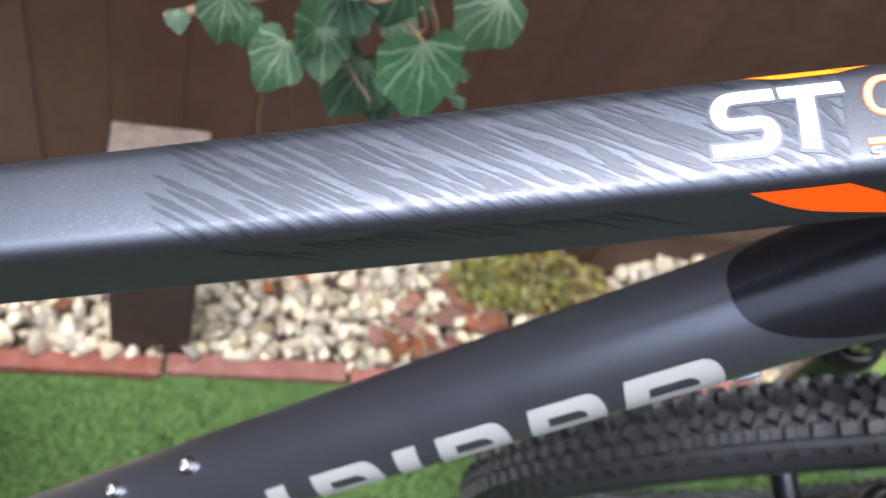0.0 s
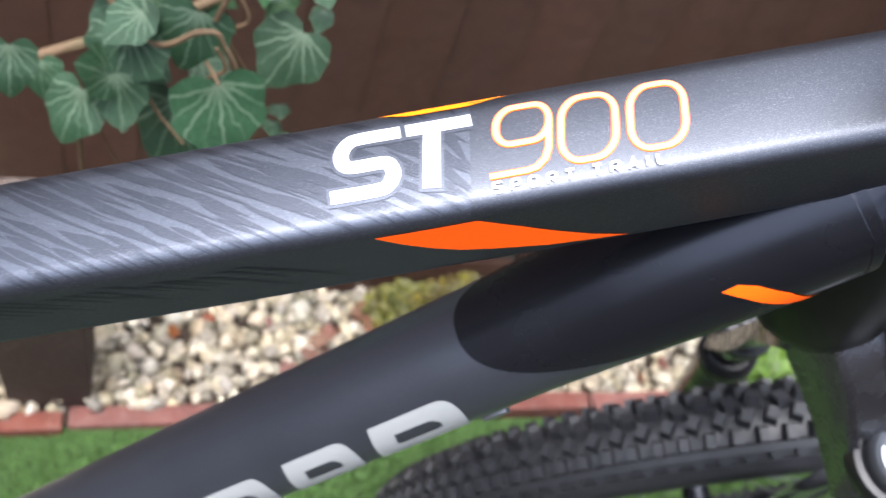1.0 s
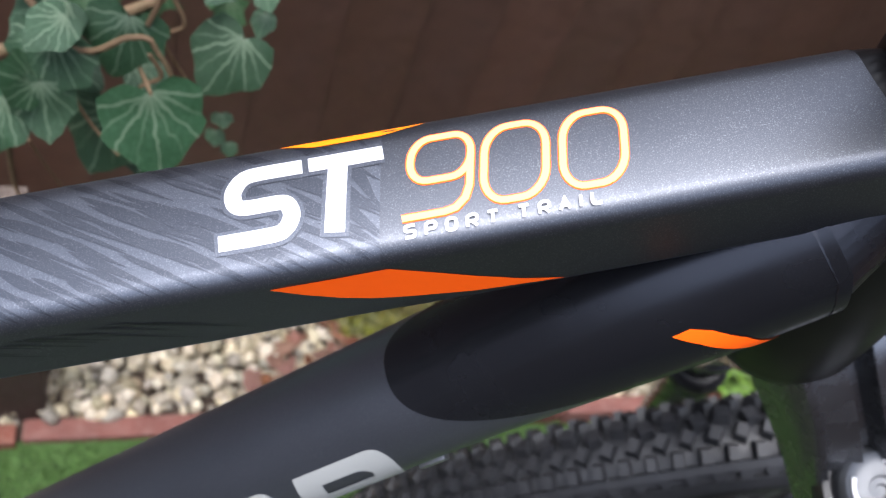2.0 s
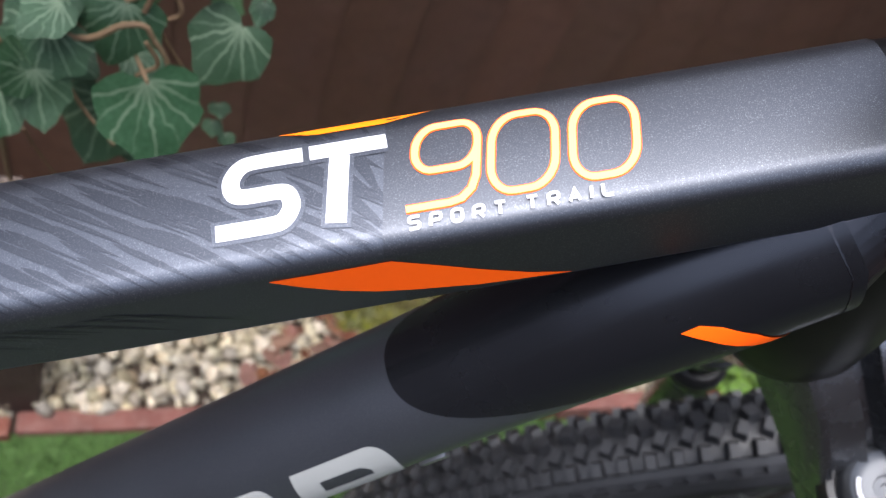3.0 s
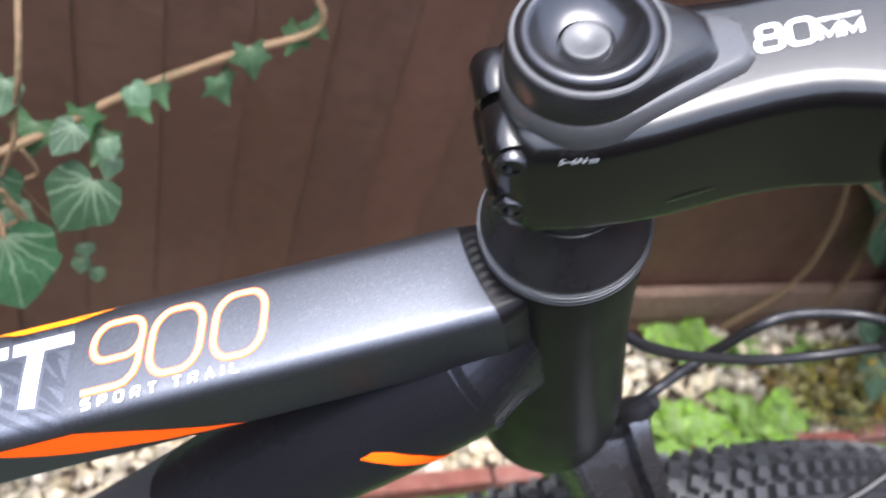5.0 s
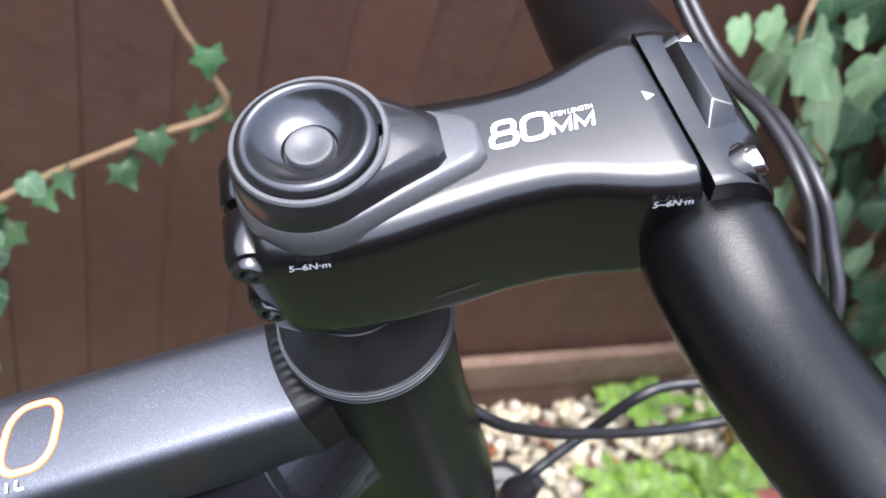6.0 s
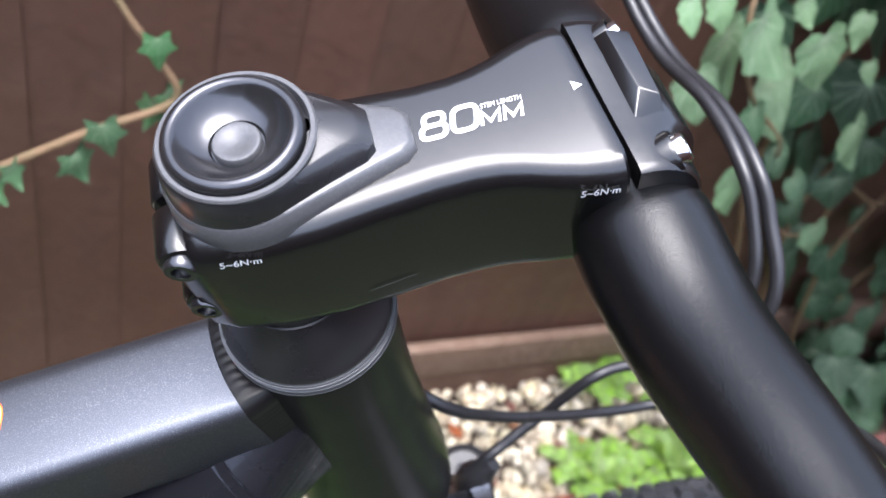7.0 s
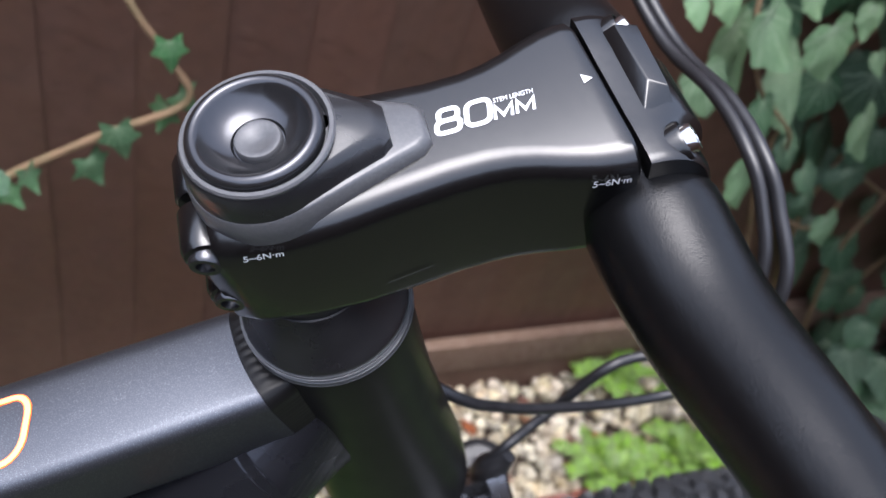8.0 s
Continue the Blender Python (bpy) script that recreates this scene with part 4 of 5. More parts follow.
for pen, mat, name, label, lift in ((0.0054, CHARCOAL, "letter_border", "charcoal border round the letters", 0.00025), (0.0036, WHITE, "capital_letters", "white slanted model letters", 0.0004)):
    bm = bmesh.new()
    e = (pen - 0.0036) / 2
    stroke(bm, capital([(s_pts[0][0] - e, s_pts[0][1])] + s_pts + [(s_pts[-1][0] + e, s_pts[-1][1])]), pen, 0)
    stroke(bm, capital([(-0.1530 - e, 0.0050), (-0.1360 + e * 0.2, 0.0050)]), pen, 0.00002)
    stroke(bm, capital([(-0.1462, 0.0034), (-0.1462, -0.0113 - e)]), pen + 0.0006, 0.00004)
    flat(name, bm, mat, top_tube, label, lift)
for pen, mat, name, label, lift in ((0.0020, ORANGE, "numeral_border", "thin orange rim round the numeral", 0.00028), (0.0015, AMBER, "numeral", "amber outlined model numeral", 0.00042)):
    for cx in (-0.1078, -0.0903):
        bm = stroke(bmesh.new(), figure(ell(cx, -0.0022, 0.0138, 0.0152, 0.0052)), pen, 0, True)
        flat(name, bm, mat, top_tube, label, lift)
    bm = stroke(bmesh.new(), figure(ell(-0.1245, 0.0011, 0.0135, 0.0090, 0.0042)), pen, 0.00002, True)
    stroke(bm, figure([(-0.11775, 0.001), (-0.11775, -0.0056), (-0.1186, -0.0080), (-0.1206, -0.0096), (-0.1230, -0.0100), (-0.1322, -0.0100)]), pen, 0.00004)
    flat(name, bm, mat, top_tube, label, lift)
bm = move(wide_letters("SPORT TRAIL", 0.0027, 0.0031, 0.0016, 0.00068, 0.1), Matrix.Translation((-0.1342, -0.0175, 0)))
flat("small_lettering", bm, WHITE, top_tube, "small white words", 0.0007)
bm = bmesh.new()
top_edge, low_edge = [], []
for k in range(17):
    t = k / 16
    x = -0.1578 + 0.0326 * t
    swell = min(1.0, t / 0.22) * min(1.0, (1 - t) / 0.30)
    top_edge.append(bm.verts.new((x, 0.0121, 0)))
    low_edge.append(bm.verts.new((x, 0.0120 - 0.0025 * swell, 0)))
for k in range(16):
    bm.faces.new((low_edge[k], low_edge[k + 1], top_edge[k + 1], top_edge[k]))
flat("edge_flash", bm, FLASH, top_tube, "orange flash along the far edge", 0.0003)
# darker painted part of the tube towards the head, laid just over the charcoal
bm = bmesh.new()
rings = []
for x in [-0.137 + 0.01 * i for i in range(10)] + [-0.040, 0.0]:
    rings.append([(px + (0.16 * (py - TT_C) if pz > TT_TOP - 0.004 and px < -0.05 else 0), py, pz) for px, py, pz in tube_ring(x, 0.008)])
bm = loops(bm, rings, caps=False)
part("head_end_paint", bm, HEADEND, top_tube, "satin graphite painted end of the tube")
# flank flash
bm = bmesh.new()
yf = TT_C - TT_W / 2 - 0.0002
up_edge = [(-0.1632, -0.0118), (-0.150, -0.0120), (-0.1386, -0.0118), (-0.129, -0.0180), (-0.120, -0.0240), (-0.109, -0.0305), (-0.099, -0.0345)]
lo_edge = [(-0.1632, -0.0120), (-0.157, -0.0175), (-0.150, -0.0225), (-0.143, -0.0262), (-0.135, -0.0288), (-0.120, -0.0325), (-0.099, -0.0346)]


def flank_y(z):
    d = max(0.0, (TT_TOP - TT_H + 0.007) - z)
    return yf + (0.007 - math.sqrt(max(0.0, 0.007 ** 2 - min(d, 0.0069) ** 2)))


def fine(edge, n=24):
    out = []
    for k in range(n + 1):
        t = k / n * (len(edge) - 1)
        i = min(int(t), len(edge) - 2)
        out.append(tuple(edge[i][j] * (1 - t + i) + edge[i + 1][j] * (t - i) for j in (0, 1)))
    return out


ue, le = fine(up_edge), fine(lo_edge)
cols = []
for (xa, za), (xb, zb) in zip(ue, le):
    cols.append([bm.verts.new((xa + (xb - xa) * q / 4, flank_y(za + (zb - za) * q / 4), za + (zb - za) * q / 4)) for q in range(5)])
for a, b in zip(cols, cols[1:]):
    for q in range(4):
        bm.faces.new((a[q], a[q + 1], b[q + 1], b[q]))
bmesh.ops.remove_doubles(bm, verts=bm.verts, dist=1e-6)
part("flank_flash", bm, ORANGE, top_tube, "bright orange leaf-shaped flash")

# ---- down tube: place by distance k along it and angle round it
DT_D = Vector((1, 0.1041, 1.183)).normalized()
DT_O = Vector((0, -0.0092, -0.0519))
DT_E = Vector((0.0433, -0.9977, 0.0512))
DT_F = Vector((-0.7637, 0.0, 0.6456))


def dt_radius(k):
    t = max(0.0, min(1.0, (k + 0.13) / 0.09))
    return 0.0221 + 0.0022 * t * t * (3 - 2 * t)


def dt_point(k, deg, lift=0.0):
    q = radians(deg)
    return DT_O + DT_D * k + (DT_E * math.cos(q) + DT_F * math.sin(q)) * (dt_radius(k) + lift)


def dt_end(deg):
    """how far along it the tube runs before it meets the head tube"""
    inv = steered(0).inverted()
    k = -0.08
    while k < 0.006:
        p = inv @ dt_point(k, deg)
        if math.hypot(p.x, p.y) < 0.0340:
            break
        k += 0.0005
    return min(k, -0.0105 - 0.0065 * max(0.0, min(1.0, (30 - ((deg + 180) % 360 - 180)) / 45)))


DT_ENDS = [dt_end(360 * j / 144) for j in range(144)]


def dt_stop(deg):
    return DT_ENDS[int(round(deg * 144 / 360)) % 144]


ks = [-0.72 + 0.02 * i for i in range(30)] + [-0.12 + 0.008 * i for i in range(17)]
bm = loops(bmesh.new(), [[dt_point(min(k, dt_stop(360 * j / 72) + 0.002), 360 * j / 72) for j in range(72)] for k in ks])
down_tube = part("down_tube", bm, GREYPAINT, bike, "satin warm grey metal tube with pale graphics")


def black_from(deg):
    """where the black paint begins, round the tube"""
    d = abs((deg - 92 + 180) % 360 - 180)
    return -0.1345 + 0.030 * (d / 75.0) ** 2.6 if d < 140 else 0.02


rings = []
n = 72
degs = [360 * j / n for j in range(n)]
steps = 16
for q in range(steps + 1):
    rings.append([dt_point(min(min(black_from(d), -0.0) * (1 - q / steps) + 0.0078 * (q / steps), dt_stop(d) + 0.0024), d, 0.00018) for d in degs])
bm = loops(bmesh.new(), rings, caps=False)
part("head_end_paint", bm, BLACKPAINT, down_tube, "satin black painted end with a rounded border")


def dt_patch(bm, outline_lo, outline_hi, lift=0.0003, rows=5):
    """a skin on the tube between two edges given as (k, degrees)"""
    cols = []
    for (ka, da), (kb, db) in zip(outline_lo, outline_hi):
        cols.append([bm.verts.new(dt_point(ka + (kb - ka) * q / rows, da + (db - da) * q / rows, lift)) for q in range(rows + 1)])
    for a, b in zip(cols, cols[1:]):
        for q in range(rows):
            bm.faces.new((a[q], a[q + 1], b[q + 1], b[q]))
    return bm


bm = dt_patch(bmesh.new(), fine([(-0.0530, 37), (-0.048, 24), (-0.0433, 9), (-0.037, -10), (-0.0305, -25)]), fine([(-0.0530, 37.5), (-0.048, 38), (-0.0433, 31), (-0.037, 13), (-0.0305, -24)]), 0.0005)
part("flank_flash", bm, ORANGE, down_tube, "bright orange leaf-shaped flash")
# pale block shapes of the large maker's graphic, each a piece of its own
def graphic(k0, k1, hole, lead=0.008):
    """a block with a rounded shoulder and a slot through it"""
    bm = bmesh.new()
    lo, hi, n_ = -14.0, 42.0, 30

    def top(u):
        k = max(0.0, (u - 0.72) / 0.28) if hole else 0.0
        return 8 + (hi - 8) * math.sqrt(max(0.0, 1 - k ** 2.4))

    def at(u, d):
        return (k0 + (k1 - k0) * u - lead * (hi - d) / (hi - lo), d)

    def slot(u):
        k = max(0.0, (u - 0.62) / 0.13)
        return 10.0, 25 - 8 * min(1.0, k) ** 2

    us = [i / n_ for i in range(n_ + 1)]
    if not hole:
        return dt_patch(bm, [at(u, lo) for u in us], [at(u, hi) for u in us], 0.0003, 8)
    for a, b, cutout in ((0.0, 0.25, False), (0.25, 0.75, True), (0.75, 1.0, False)):
        vs = [a + (b - a) * i / 12 for i in range(13)]
        if cutout:
            dt_patch(bm, [at(u, lo) for u in vs], [at(u, slot(u)[0]) for u in vs], 0.0003, 4)
            dt_patch(bm, [at(u, slot(u)[1]) for u in vs], [at(u, top(u)) for u in vs], 0.0003, 4)
        else:
            dt_patch(bm, [at(u, lo) for u in vs], [at(u, top(u)) for u in vs], 0.0003, 8)
    return bm


for k0, k1, hole in ((-0.1805, -0.1430, True), (-0.2200, -0.1880, True), (-0.2620, -0.2290, True), (-0.2830, -0.2720, False), (-0.3270, -0.2910, True), (-0.3530, -0.3420, False)):
    part("graphic_block", graphic(k0, k1, hole), PALEGREY, down_tube, "pale grey printed block shape")
for k, d in ((-0.3925, 97.0), (-0.4438, 97.0)):
    o, d2 = dt_point(k, d), (dt_point(k, d, 0.01) - dt_point(k, d)).normalized()
    m = Matrix.Translation(o) @ d2.to_track_quat("Z", "Y").to_matrix().to_4x4()
    bm = lathe([(0.0046, -0.001), (0.0046, 0.0012), (0.0040, 0.0026), (0.0024, 0.0032), (0.0022, 0.0014), (0.0003, 0.0012)], 20, m=m)
    part("bottle_bolt", bm, CHROME, down_tube, "bright steel bolt")
# small clip under the tube
m = Matrix.Translation(dt_point(-0.143, -32)) @ DT_D.to_track_quat("X", "Z").to_matrix().to_4x4()
part("cable_clip", block(0.010, 0.006, 0.004, 0.001), SILVER, down_tube, "small silver cable clip", m)

# seat tube and bottom bracket close the frame
bb = dt_point(-0.735, 0) - DT_E * 0.022
bm = sweep([bb, bb + Vector((-0.08, 0.02, 0.25)), bb + Vector((-0.165, 0.035, 0.50))], 0.0175, 28)
part("seat_tube", bm, CHARCOAL, bike)
m = Matrix.Translation(bb) @ pose(0, 0, 0, 90, 0, 0)
part("bottom_bracket", lathe([(0.02, -0.036), (0.021, -0.034), (0.021, 0.034), (0.02, 0.036)], 32, m=m), BLACKPAINT, bike)

crank = Vector((-0.495, 0.035, -0.745))
part("crank_arm", sweep([bb + Vector((0, 0.05, 0)), bb.lerp(crank, 0.5) + Vector((0, 0.03, 0)), crank + Vector((0, -0.01, 0))], 0.010, 16), BLACKPAINT, bike)
bm = block(0.105, 0.085, 0.018, 0.003, at=(0, 0, -0.009))
for ix in (-1, 1):
    for iy in range(5):
        block(0.008, 0.008, 0.007, 0.001, bm, (ix * 0.047, -0.036 + 0.018 * iy, 0.008))
part("pedal", bm, CABLE, bike, "black studded platform pedal", Matrix.Translation(crank + Vector((0, 0.05, 0))))

# ---- head tube and headset, in the steering axis's own frame
head = steered(0)
prof = [(0.0210, -0.0035), (0.0228, -0.0035), (0.0230, -0.006), (0.0232, -0.03), (0.0242, -0.06), (0.0272, -0.10), (0.0298, -0.130), (0.0302, -0.160), (0.0296, -0.163), (0.020, -0.163)]
head_tube = part("head_tube", lathe(prof, 64), HEADBLACK, bike, "satin black tapered head tube", head)
part("headset_cup", lathe([(0.020, -0.0034), (0.0233, -0.0034), (0.0236, -0.0026), (0.0233, -0.0018), (0.0226, -0.0016), (0.0226, -0.0004), (0.0233, -0.0002), (0.0236, 0.0006), (0.0231, 0.0014), (0.020, 0.0014)], 72), GREYALLOY, bike, "dark ringed bearing cup", head)
for z in (-0.0030, 0.0009):
    part("cup_edge", lathe([(0.0230, z - 0.00018), (0.0236, z - 0.00012), (0.0237, z), (0.0236, z + 0.00012), (0.0230, z + 0.00018)], 96), GREYALLOY, bike, "thin machined edge", head)
part("headset_cover", lathe([(0.0226, 0.0014), (0.0228, 0.0022), (0.0226, 0.0034), (0.0219, 0.0044), (0.0192, 0.0108), (0.0163, 0.0180), (0.0157, 0.0192), (0.0152, 0.0194), (0.0150, 0.0180)], 96), DARKPLASTIC, bike, "smooth black conical bearing cover", head)
part("lower_cup", lathe([(0.026, -0.162), (0.0292, -0.1635), (0.0285, -0.169), (0.0270, -0.172), (0.024, -0.172)], 64), HEADBLACK, bike, "", head)


def weld(section_pts, to_world, gap, reach, stop, ripple, pitch=0.0028):
    """a scalloped fillet of weld between a tube's outline and the head tube"""
    inv = head.inverted()
    fine_pts = []
    for i, a in enumerate(section_pts):
        b = section_pts[(i + 1) % len(section_pts)]
        n_ = max(1, int(math.hypot(b[0] - a[0], b[1] - a[1]) / 0.0006))
        fine_pts += [(a[0] + (b[0] - a[0]) * k / n_, a[1] + (b[1] - a[1]) * k / n_) for k in range(n_)]
    cy = sum(p[0] for p in section_pts) / len(section_pts)
    cz_ = sum(p[1] for p in section_pts) / len(section_pts)
    steps_, cols, run = 8, [], 0.0
    for i, (y, z) in enumerate(fine_pts):
        x = -0.09
        last = stop(y, z) if callable(stop) else stop
        while x < last:
            p = inv @ (to_world @ Vector((x, y, z)))
            if math.hypot(p.x, p.y) < wide_at(p.z) + gap:
                break
            x += 0.0002
        run += math.hypot(y - fine_pts[i - 1][0], z - fine_pts[i - 1][1]) if i else 0.0
        p0 = inv @ (to_world @ Vector((x, y, z)))
        p1 = inv @ (to_world @ Vector((x + reach, y, z)))
        q = math.hypot(p1.x, p1.y)
        k = min(1.0, (wide_at(p1.z) - 0.0006) / q)
        p1 = Vector((p1.x * k, p1.y * k, p1.z))
        out = (inv.to_3x3() @ (to_world.to_3x3() @ Vector((0, y - cy, z - cz_)))).normalized()
        col = []
        for j in range(steps_ + 1):
            t = j / steps_
            wave = max(0.0, min(1.0, out.z * 2.2 - 1.0)) * abs(math.sin((run / pitch + 0.35 * math.sin(math.pi * t)) * math.pi))
            col.append(p0.lerp(p1, t) + out * (math.sin(math.pi * t) * (0.0002 + ripple * wave) + (0.00035 if ripple == 0 else -0.0002)))
        cols.append(col)
    bm = bmesh.new()
    vs = [[bm.verts.new(p) for p in col] for col in cols]
    for a, b in zip(vs, vs[1:] + vs[:1]):
        for j in range(steps_):
            bm.faces.new((a[j], a[j + 1], b[j + 1], b[j]))
    return bm


def wide_at(z):
    """outer radius of the head tube at a height"""
    for (r0, z0), (r1, z1) in zip(prof[2:8], prof[3:8]):
        if z1 <= z <= z0:
            return r0 + (r1 - r0) * (z0 - z) / (z0 - z1)
    return 0.0230


part("weld_bead", weld(tube_section(-0.03), TT, 0.0, 0.0062, tube_end, 0.00032), HEADBLACK, head_tube, "rippled weld bead")
dtm = basis(DT_D, DT_E, DT_D.cross(DT_E), DT_O)
rr = dt_radius(-0.03)
part("weld_bead", weld([(rr * math.cos(2 * math.pi * k / 48), rr * math.sin(2 * math.pi * k / 48)) for k in range(48)], dtm, 0.0095, 0.0170, lambda y, z: dt_stop(math.degrees(math.atan2(-z, y)) % 360) - 0.0015, 0.0), BLACKPAINT, head_tube, "smooth weld bead")


# ---- stem
def top_z(x):
    return 0.0628 + 0.0438 * x


def askew(x, y):
    """the bar clamp sits a little askew on the stem"""
    return x - 0.075 * y * max(0.0, min(1.0, (x - 0.055) / 0.015))


def stem_section(x, w, h, drop=0.0):
    rt, rb = min(0.0062, w * 0.3), min(0.0075, w * 0.3)
    z1 = top_z(x) - drop
    pts = []
    for qy, qz, a0, r_ in ((1, 1, 0, rt), (-1, 1, 90, rt), (-1, -1, 180, rb), (1, -1, 270, rb)):
        for k in range(9):
            a = radians(a0 + 11.25 * k)
            y = qy * (w / 2 - r_) + r_ * math.cos(a)
            pts.append((askew(x, y), y, z1 - h / 2 + qz * (h / 2 - r_) + r_ * math.sin(a)))
    return pts


stations = [(-0.0203, 0.016, 0.022, 0.010), (-0.0194, 0.023, 0.029, 0.006), (-0.0172, 0.0295, 0.0338, 0.0026), (-0.012, 0.0340, 0.0378, 0), (0.0, 0.0362, 0.0393, 0), (0.012, 0.0350, 0.0415, 0), (0.024, 0.0320, 0.0432, 0), (0.036, 0.0299, 0.0432, 0), (0.044, 0.0302, 0.0427, 0), (0.049, 0.0318, 0.0417, 0), (0.054, 0.0348, 0.0402, 0), (0.059, 0.0386, 0.0387, 0), (0.064, 0.0416, 0.0376, 0), (0.0685, 0.0430, 0.0370, 0), (0.0712, 0.0428, 0.0366, 0.0001), (0.0721, 0.0412, 0.0352, 0.0007)]
bm = loops(bmesh.new(), [stem_section(*s) for s in stations])
stem = part("stem", bm, STEMBLACK, bike, "fine-textured black handlebar stem with white markings", STEM)
part("steerer_spacer", lathe([(0.0144, 0.0150), (0.0146, 0.0155), (0.0146, 0.0290), (0.0144, 0.0295)], 56), CABLE, bike, "black spacer under the stem", STEM)
# moulded ledge low on each flank
for sgn in (-1, 1):
    rings = []
    for x, w in ((-0.006, 0.0170), (0.006, 0.0170), (0.02, 0.0160), (0.034, 0.0144), (0.042, 0.0142), (0.048, 0.0136)):
        zc = top_z(x) - 0.0285
        rings.append([(x, sgn * (w + a), zc + b) for a, b in ((-0.003, 0.0032), (-0.0004, 0.0020), (0.0006, 0.0), (0.0006, -0.0020), (-0.0008, -0.0055), (-0.003, -0.0075))])
    part("flank_ledge", loops(bmesh.new(), rings), STEMBLACK, stem)
BAR_Z = 0.0440
SLOPE = math.degrees(math.atan(0.0438))


def on_stem(bm, x, y, lift=0.00012):
    return move(bm, Matrix.Translation((x, y, top_z(x) + lift)) @ pose(0, 0, 0, 0, -SLOPE, 0))


part("length_marking", on_stem(wide_letters("80", 0.0062, 0.0070, 0.0003, 0.00115, 0.16), 0.0350, -0.0032), WHITE, stem, "white length figures", smooth=False)
part("length_marking", on_stem(wide_letters("MM", 0.0043, 0.0040, 0.0004, 0.0007, 0.18), 0.0478, -0.0030), WHITE, stem, "white unit letters", smooth=False)
part("length_marking", on_stem(words("STEM LENGTH", 0.0012, 0.0088, 0.2, 0.0), 0.0488, 0.0016), WHITE, stem, "tiny white words", smooth=False)
part("arrow_marking", on_stem(slab([(0, 0), (0.0020, 0.0009), (-0.0001, 0.0025)], 0, 0.0001), 0.0682, 0.0004), WHITE, stem, "small white triangle", smooth=False)
for x, y, z, w, tip, yaw in ((-0.0084, -0.0187, 0.0600, 0.0080, -9.0, 0.0), (0.0632, -0.0212, 0.0598, 0.0080, -2.0, -5.0)):
    m = Matrix.Translation((x, y, z)) @ pose(0, 0, 0, 90, 0, yaw) @ pose(0, 0, 0, 0, 0, tip)
    part("torque_marking", move(words("5~6N·m", 0.0022, w, 0.0, 0.012), m), WHITE, stem, "small white torque figures", smooth=False)


def bolt(parent, at, way, r_, h, mat, label, socket=True):
    m = Matrix.Translation(at) @ Vector(way).to_track_quat("Z", "Y").to_matrix().to_4x4()
    prof = [(r_ * 0.9, -h), (r_ * 0.9, 0), (r_, 0.0002), (r_, h * 0.75), (r_ * 0.88, h)]
    bm = lathe(prof + ([(r_ * 0.55, h), (r_ * 0.5, h * 0.3), (0.0002, h * 0.25)] if socket else [(r_ * 0.4, h * 1.15), (0.0002, h * 1.2)]), 24, m=m)
    return part("bolt", bm, mat, parent, label)


for z in (0.0560, 0.0385):
    for y0, y1 in ((-0.0136, -0.0012), (0.0012, 0.0136)):
        prof_ = [(0.0030, y0), (0.0046, y0 + 0.0008), (0.0052, y0 + 0.0024), (0.0052, y1 - 0.0008), (0.0046, y1)] if y0 < 0 else [(0.0046, y0), (0.0052, y0 + 0.0008), (0.0052, y1 - 0.0024), (0.0046, y1 - 0.0008), (0.0030, y1)]
        part("clamp_ear", move(lathe(prof_, 28), Matrix.Translation((-0.0165, 0, z)) @ pose(0, 0, 0, -90, 0, 0)), STEMBLACK, stem)
    bolt(stem, (-0.0165, -0.0128, z), (-0.25, -1, 0), 0.0037, 0.0026, DISH, "black socket bolt")
# face plate round the bar, its bolts and the raised ridge between them
PLATE_X = 0.0737
bm = bmesh.new()
rings = []
for y, k in ((-0.0211, 0.93), (-0.0203, 0.98), (-0.0190, 1.0), (-0.0110, 1.0), (-0.0085, 0.98), (0.0085, 0.98), (0.0110, 1.0), (0.0190, 1.0), (0.0203, 0.98), (0.0211, 0.93)):
    ring = []
    for j in range(21):
        a = radians(-91 + 182 * j / 20)
        ring.append((PLATE_X - 0.075 * y + 0.0205 * (k if abs(y) < 0.0100 else k * 0.80) * max(0.0, math.cos(a)) ** 0.85, y, BAR_Z + 0.0200 * (0.5 + 0.5 * k) * math.copysign(abs(math.sin(a)) ** 0.85, a)))
    ring += [(PLATE_X - 0.075 * y, y, BAR_Z + 0.0158), (PLATE_X - 0.075 * y, y, BAR_Z - 0.0158)]
    rings.append(ring)
plate = part("face_plate", loops(bm, rings), STEMBLACK, bike, "black bar clamp face plate", STEM)
for y in (-0.0161, 0.0161):
    for s in (1, -1):
        x = 0.0822 - 0.075 * y
        m = Matrix.Translation((x, y, BAR_Z + s * 0.0158)) @ pose(0, 0, 0, 0, 90 - 30 * s, 0)
        part("lug", lathe([(0.0030, -0.007), (0.0047, -0.006), (0.0049, 0.0012), (0.0045, 0.0020), (0.0040, 0.0018), (0.0038, 0.0002), (0.003, 0.0)], 28, m=m), STEMBLACK, plate)
        bolt(plate, m @ Vector((0, 0, 0.0008)), m.to_3x3() @ Vector((0, 0, 1)), 0.0033, 0.0032, CHROME, "bright steel clamp bolt")
bm = bmesh.new()
foot = ((0.0767, 0.0152), (0.0775, -0.0108), (0.0868, -0.0090), (0.0862, 0.0145))
brow = ((0.0798, 0.0146), (0.0812, -0.0020), (0.0852, -0.0042), (0.0848, 0.0138))
loops(bm, [[(x, y, BAR_Z + z) for (x, y), z in zip(foot, (0.0188, 0.0186, 0.0130, 0.0130))], [(x, y, BAR_Z + z) for (x, y), z in zip(brow, (0.0216, 0.0215, 0.0206, 0.0207))]])
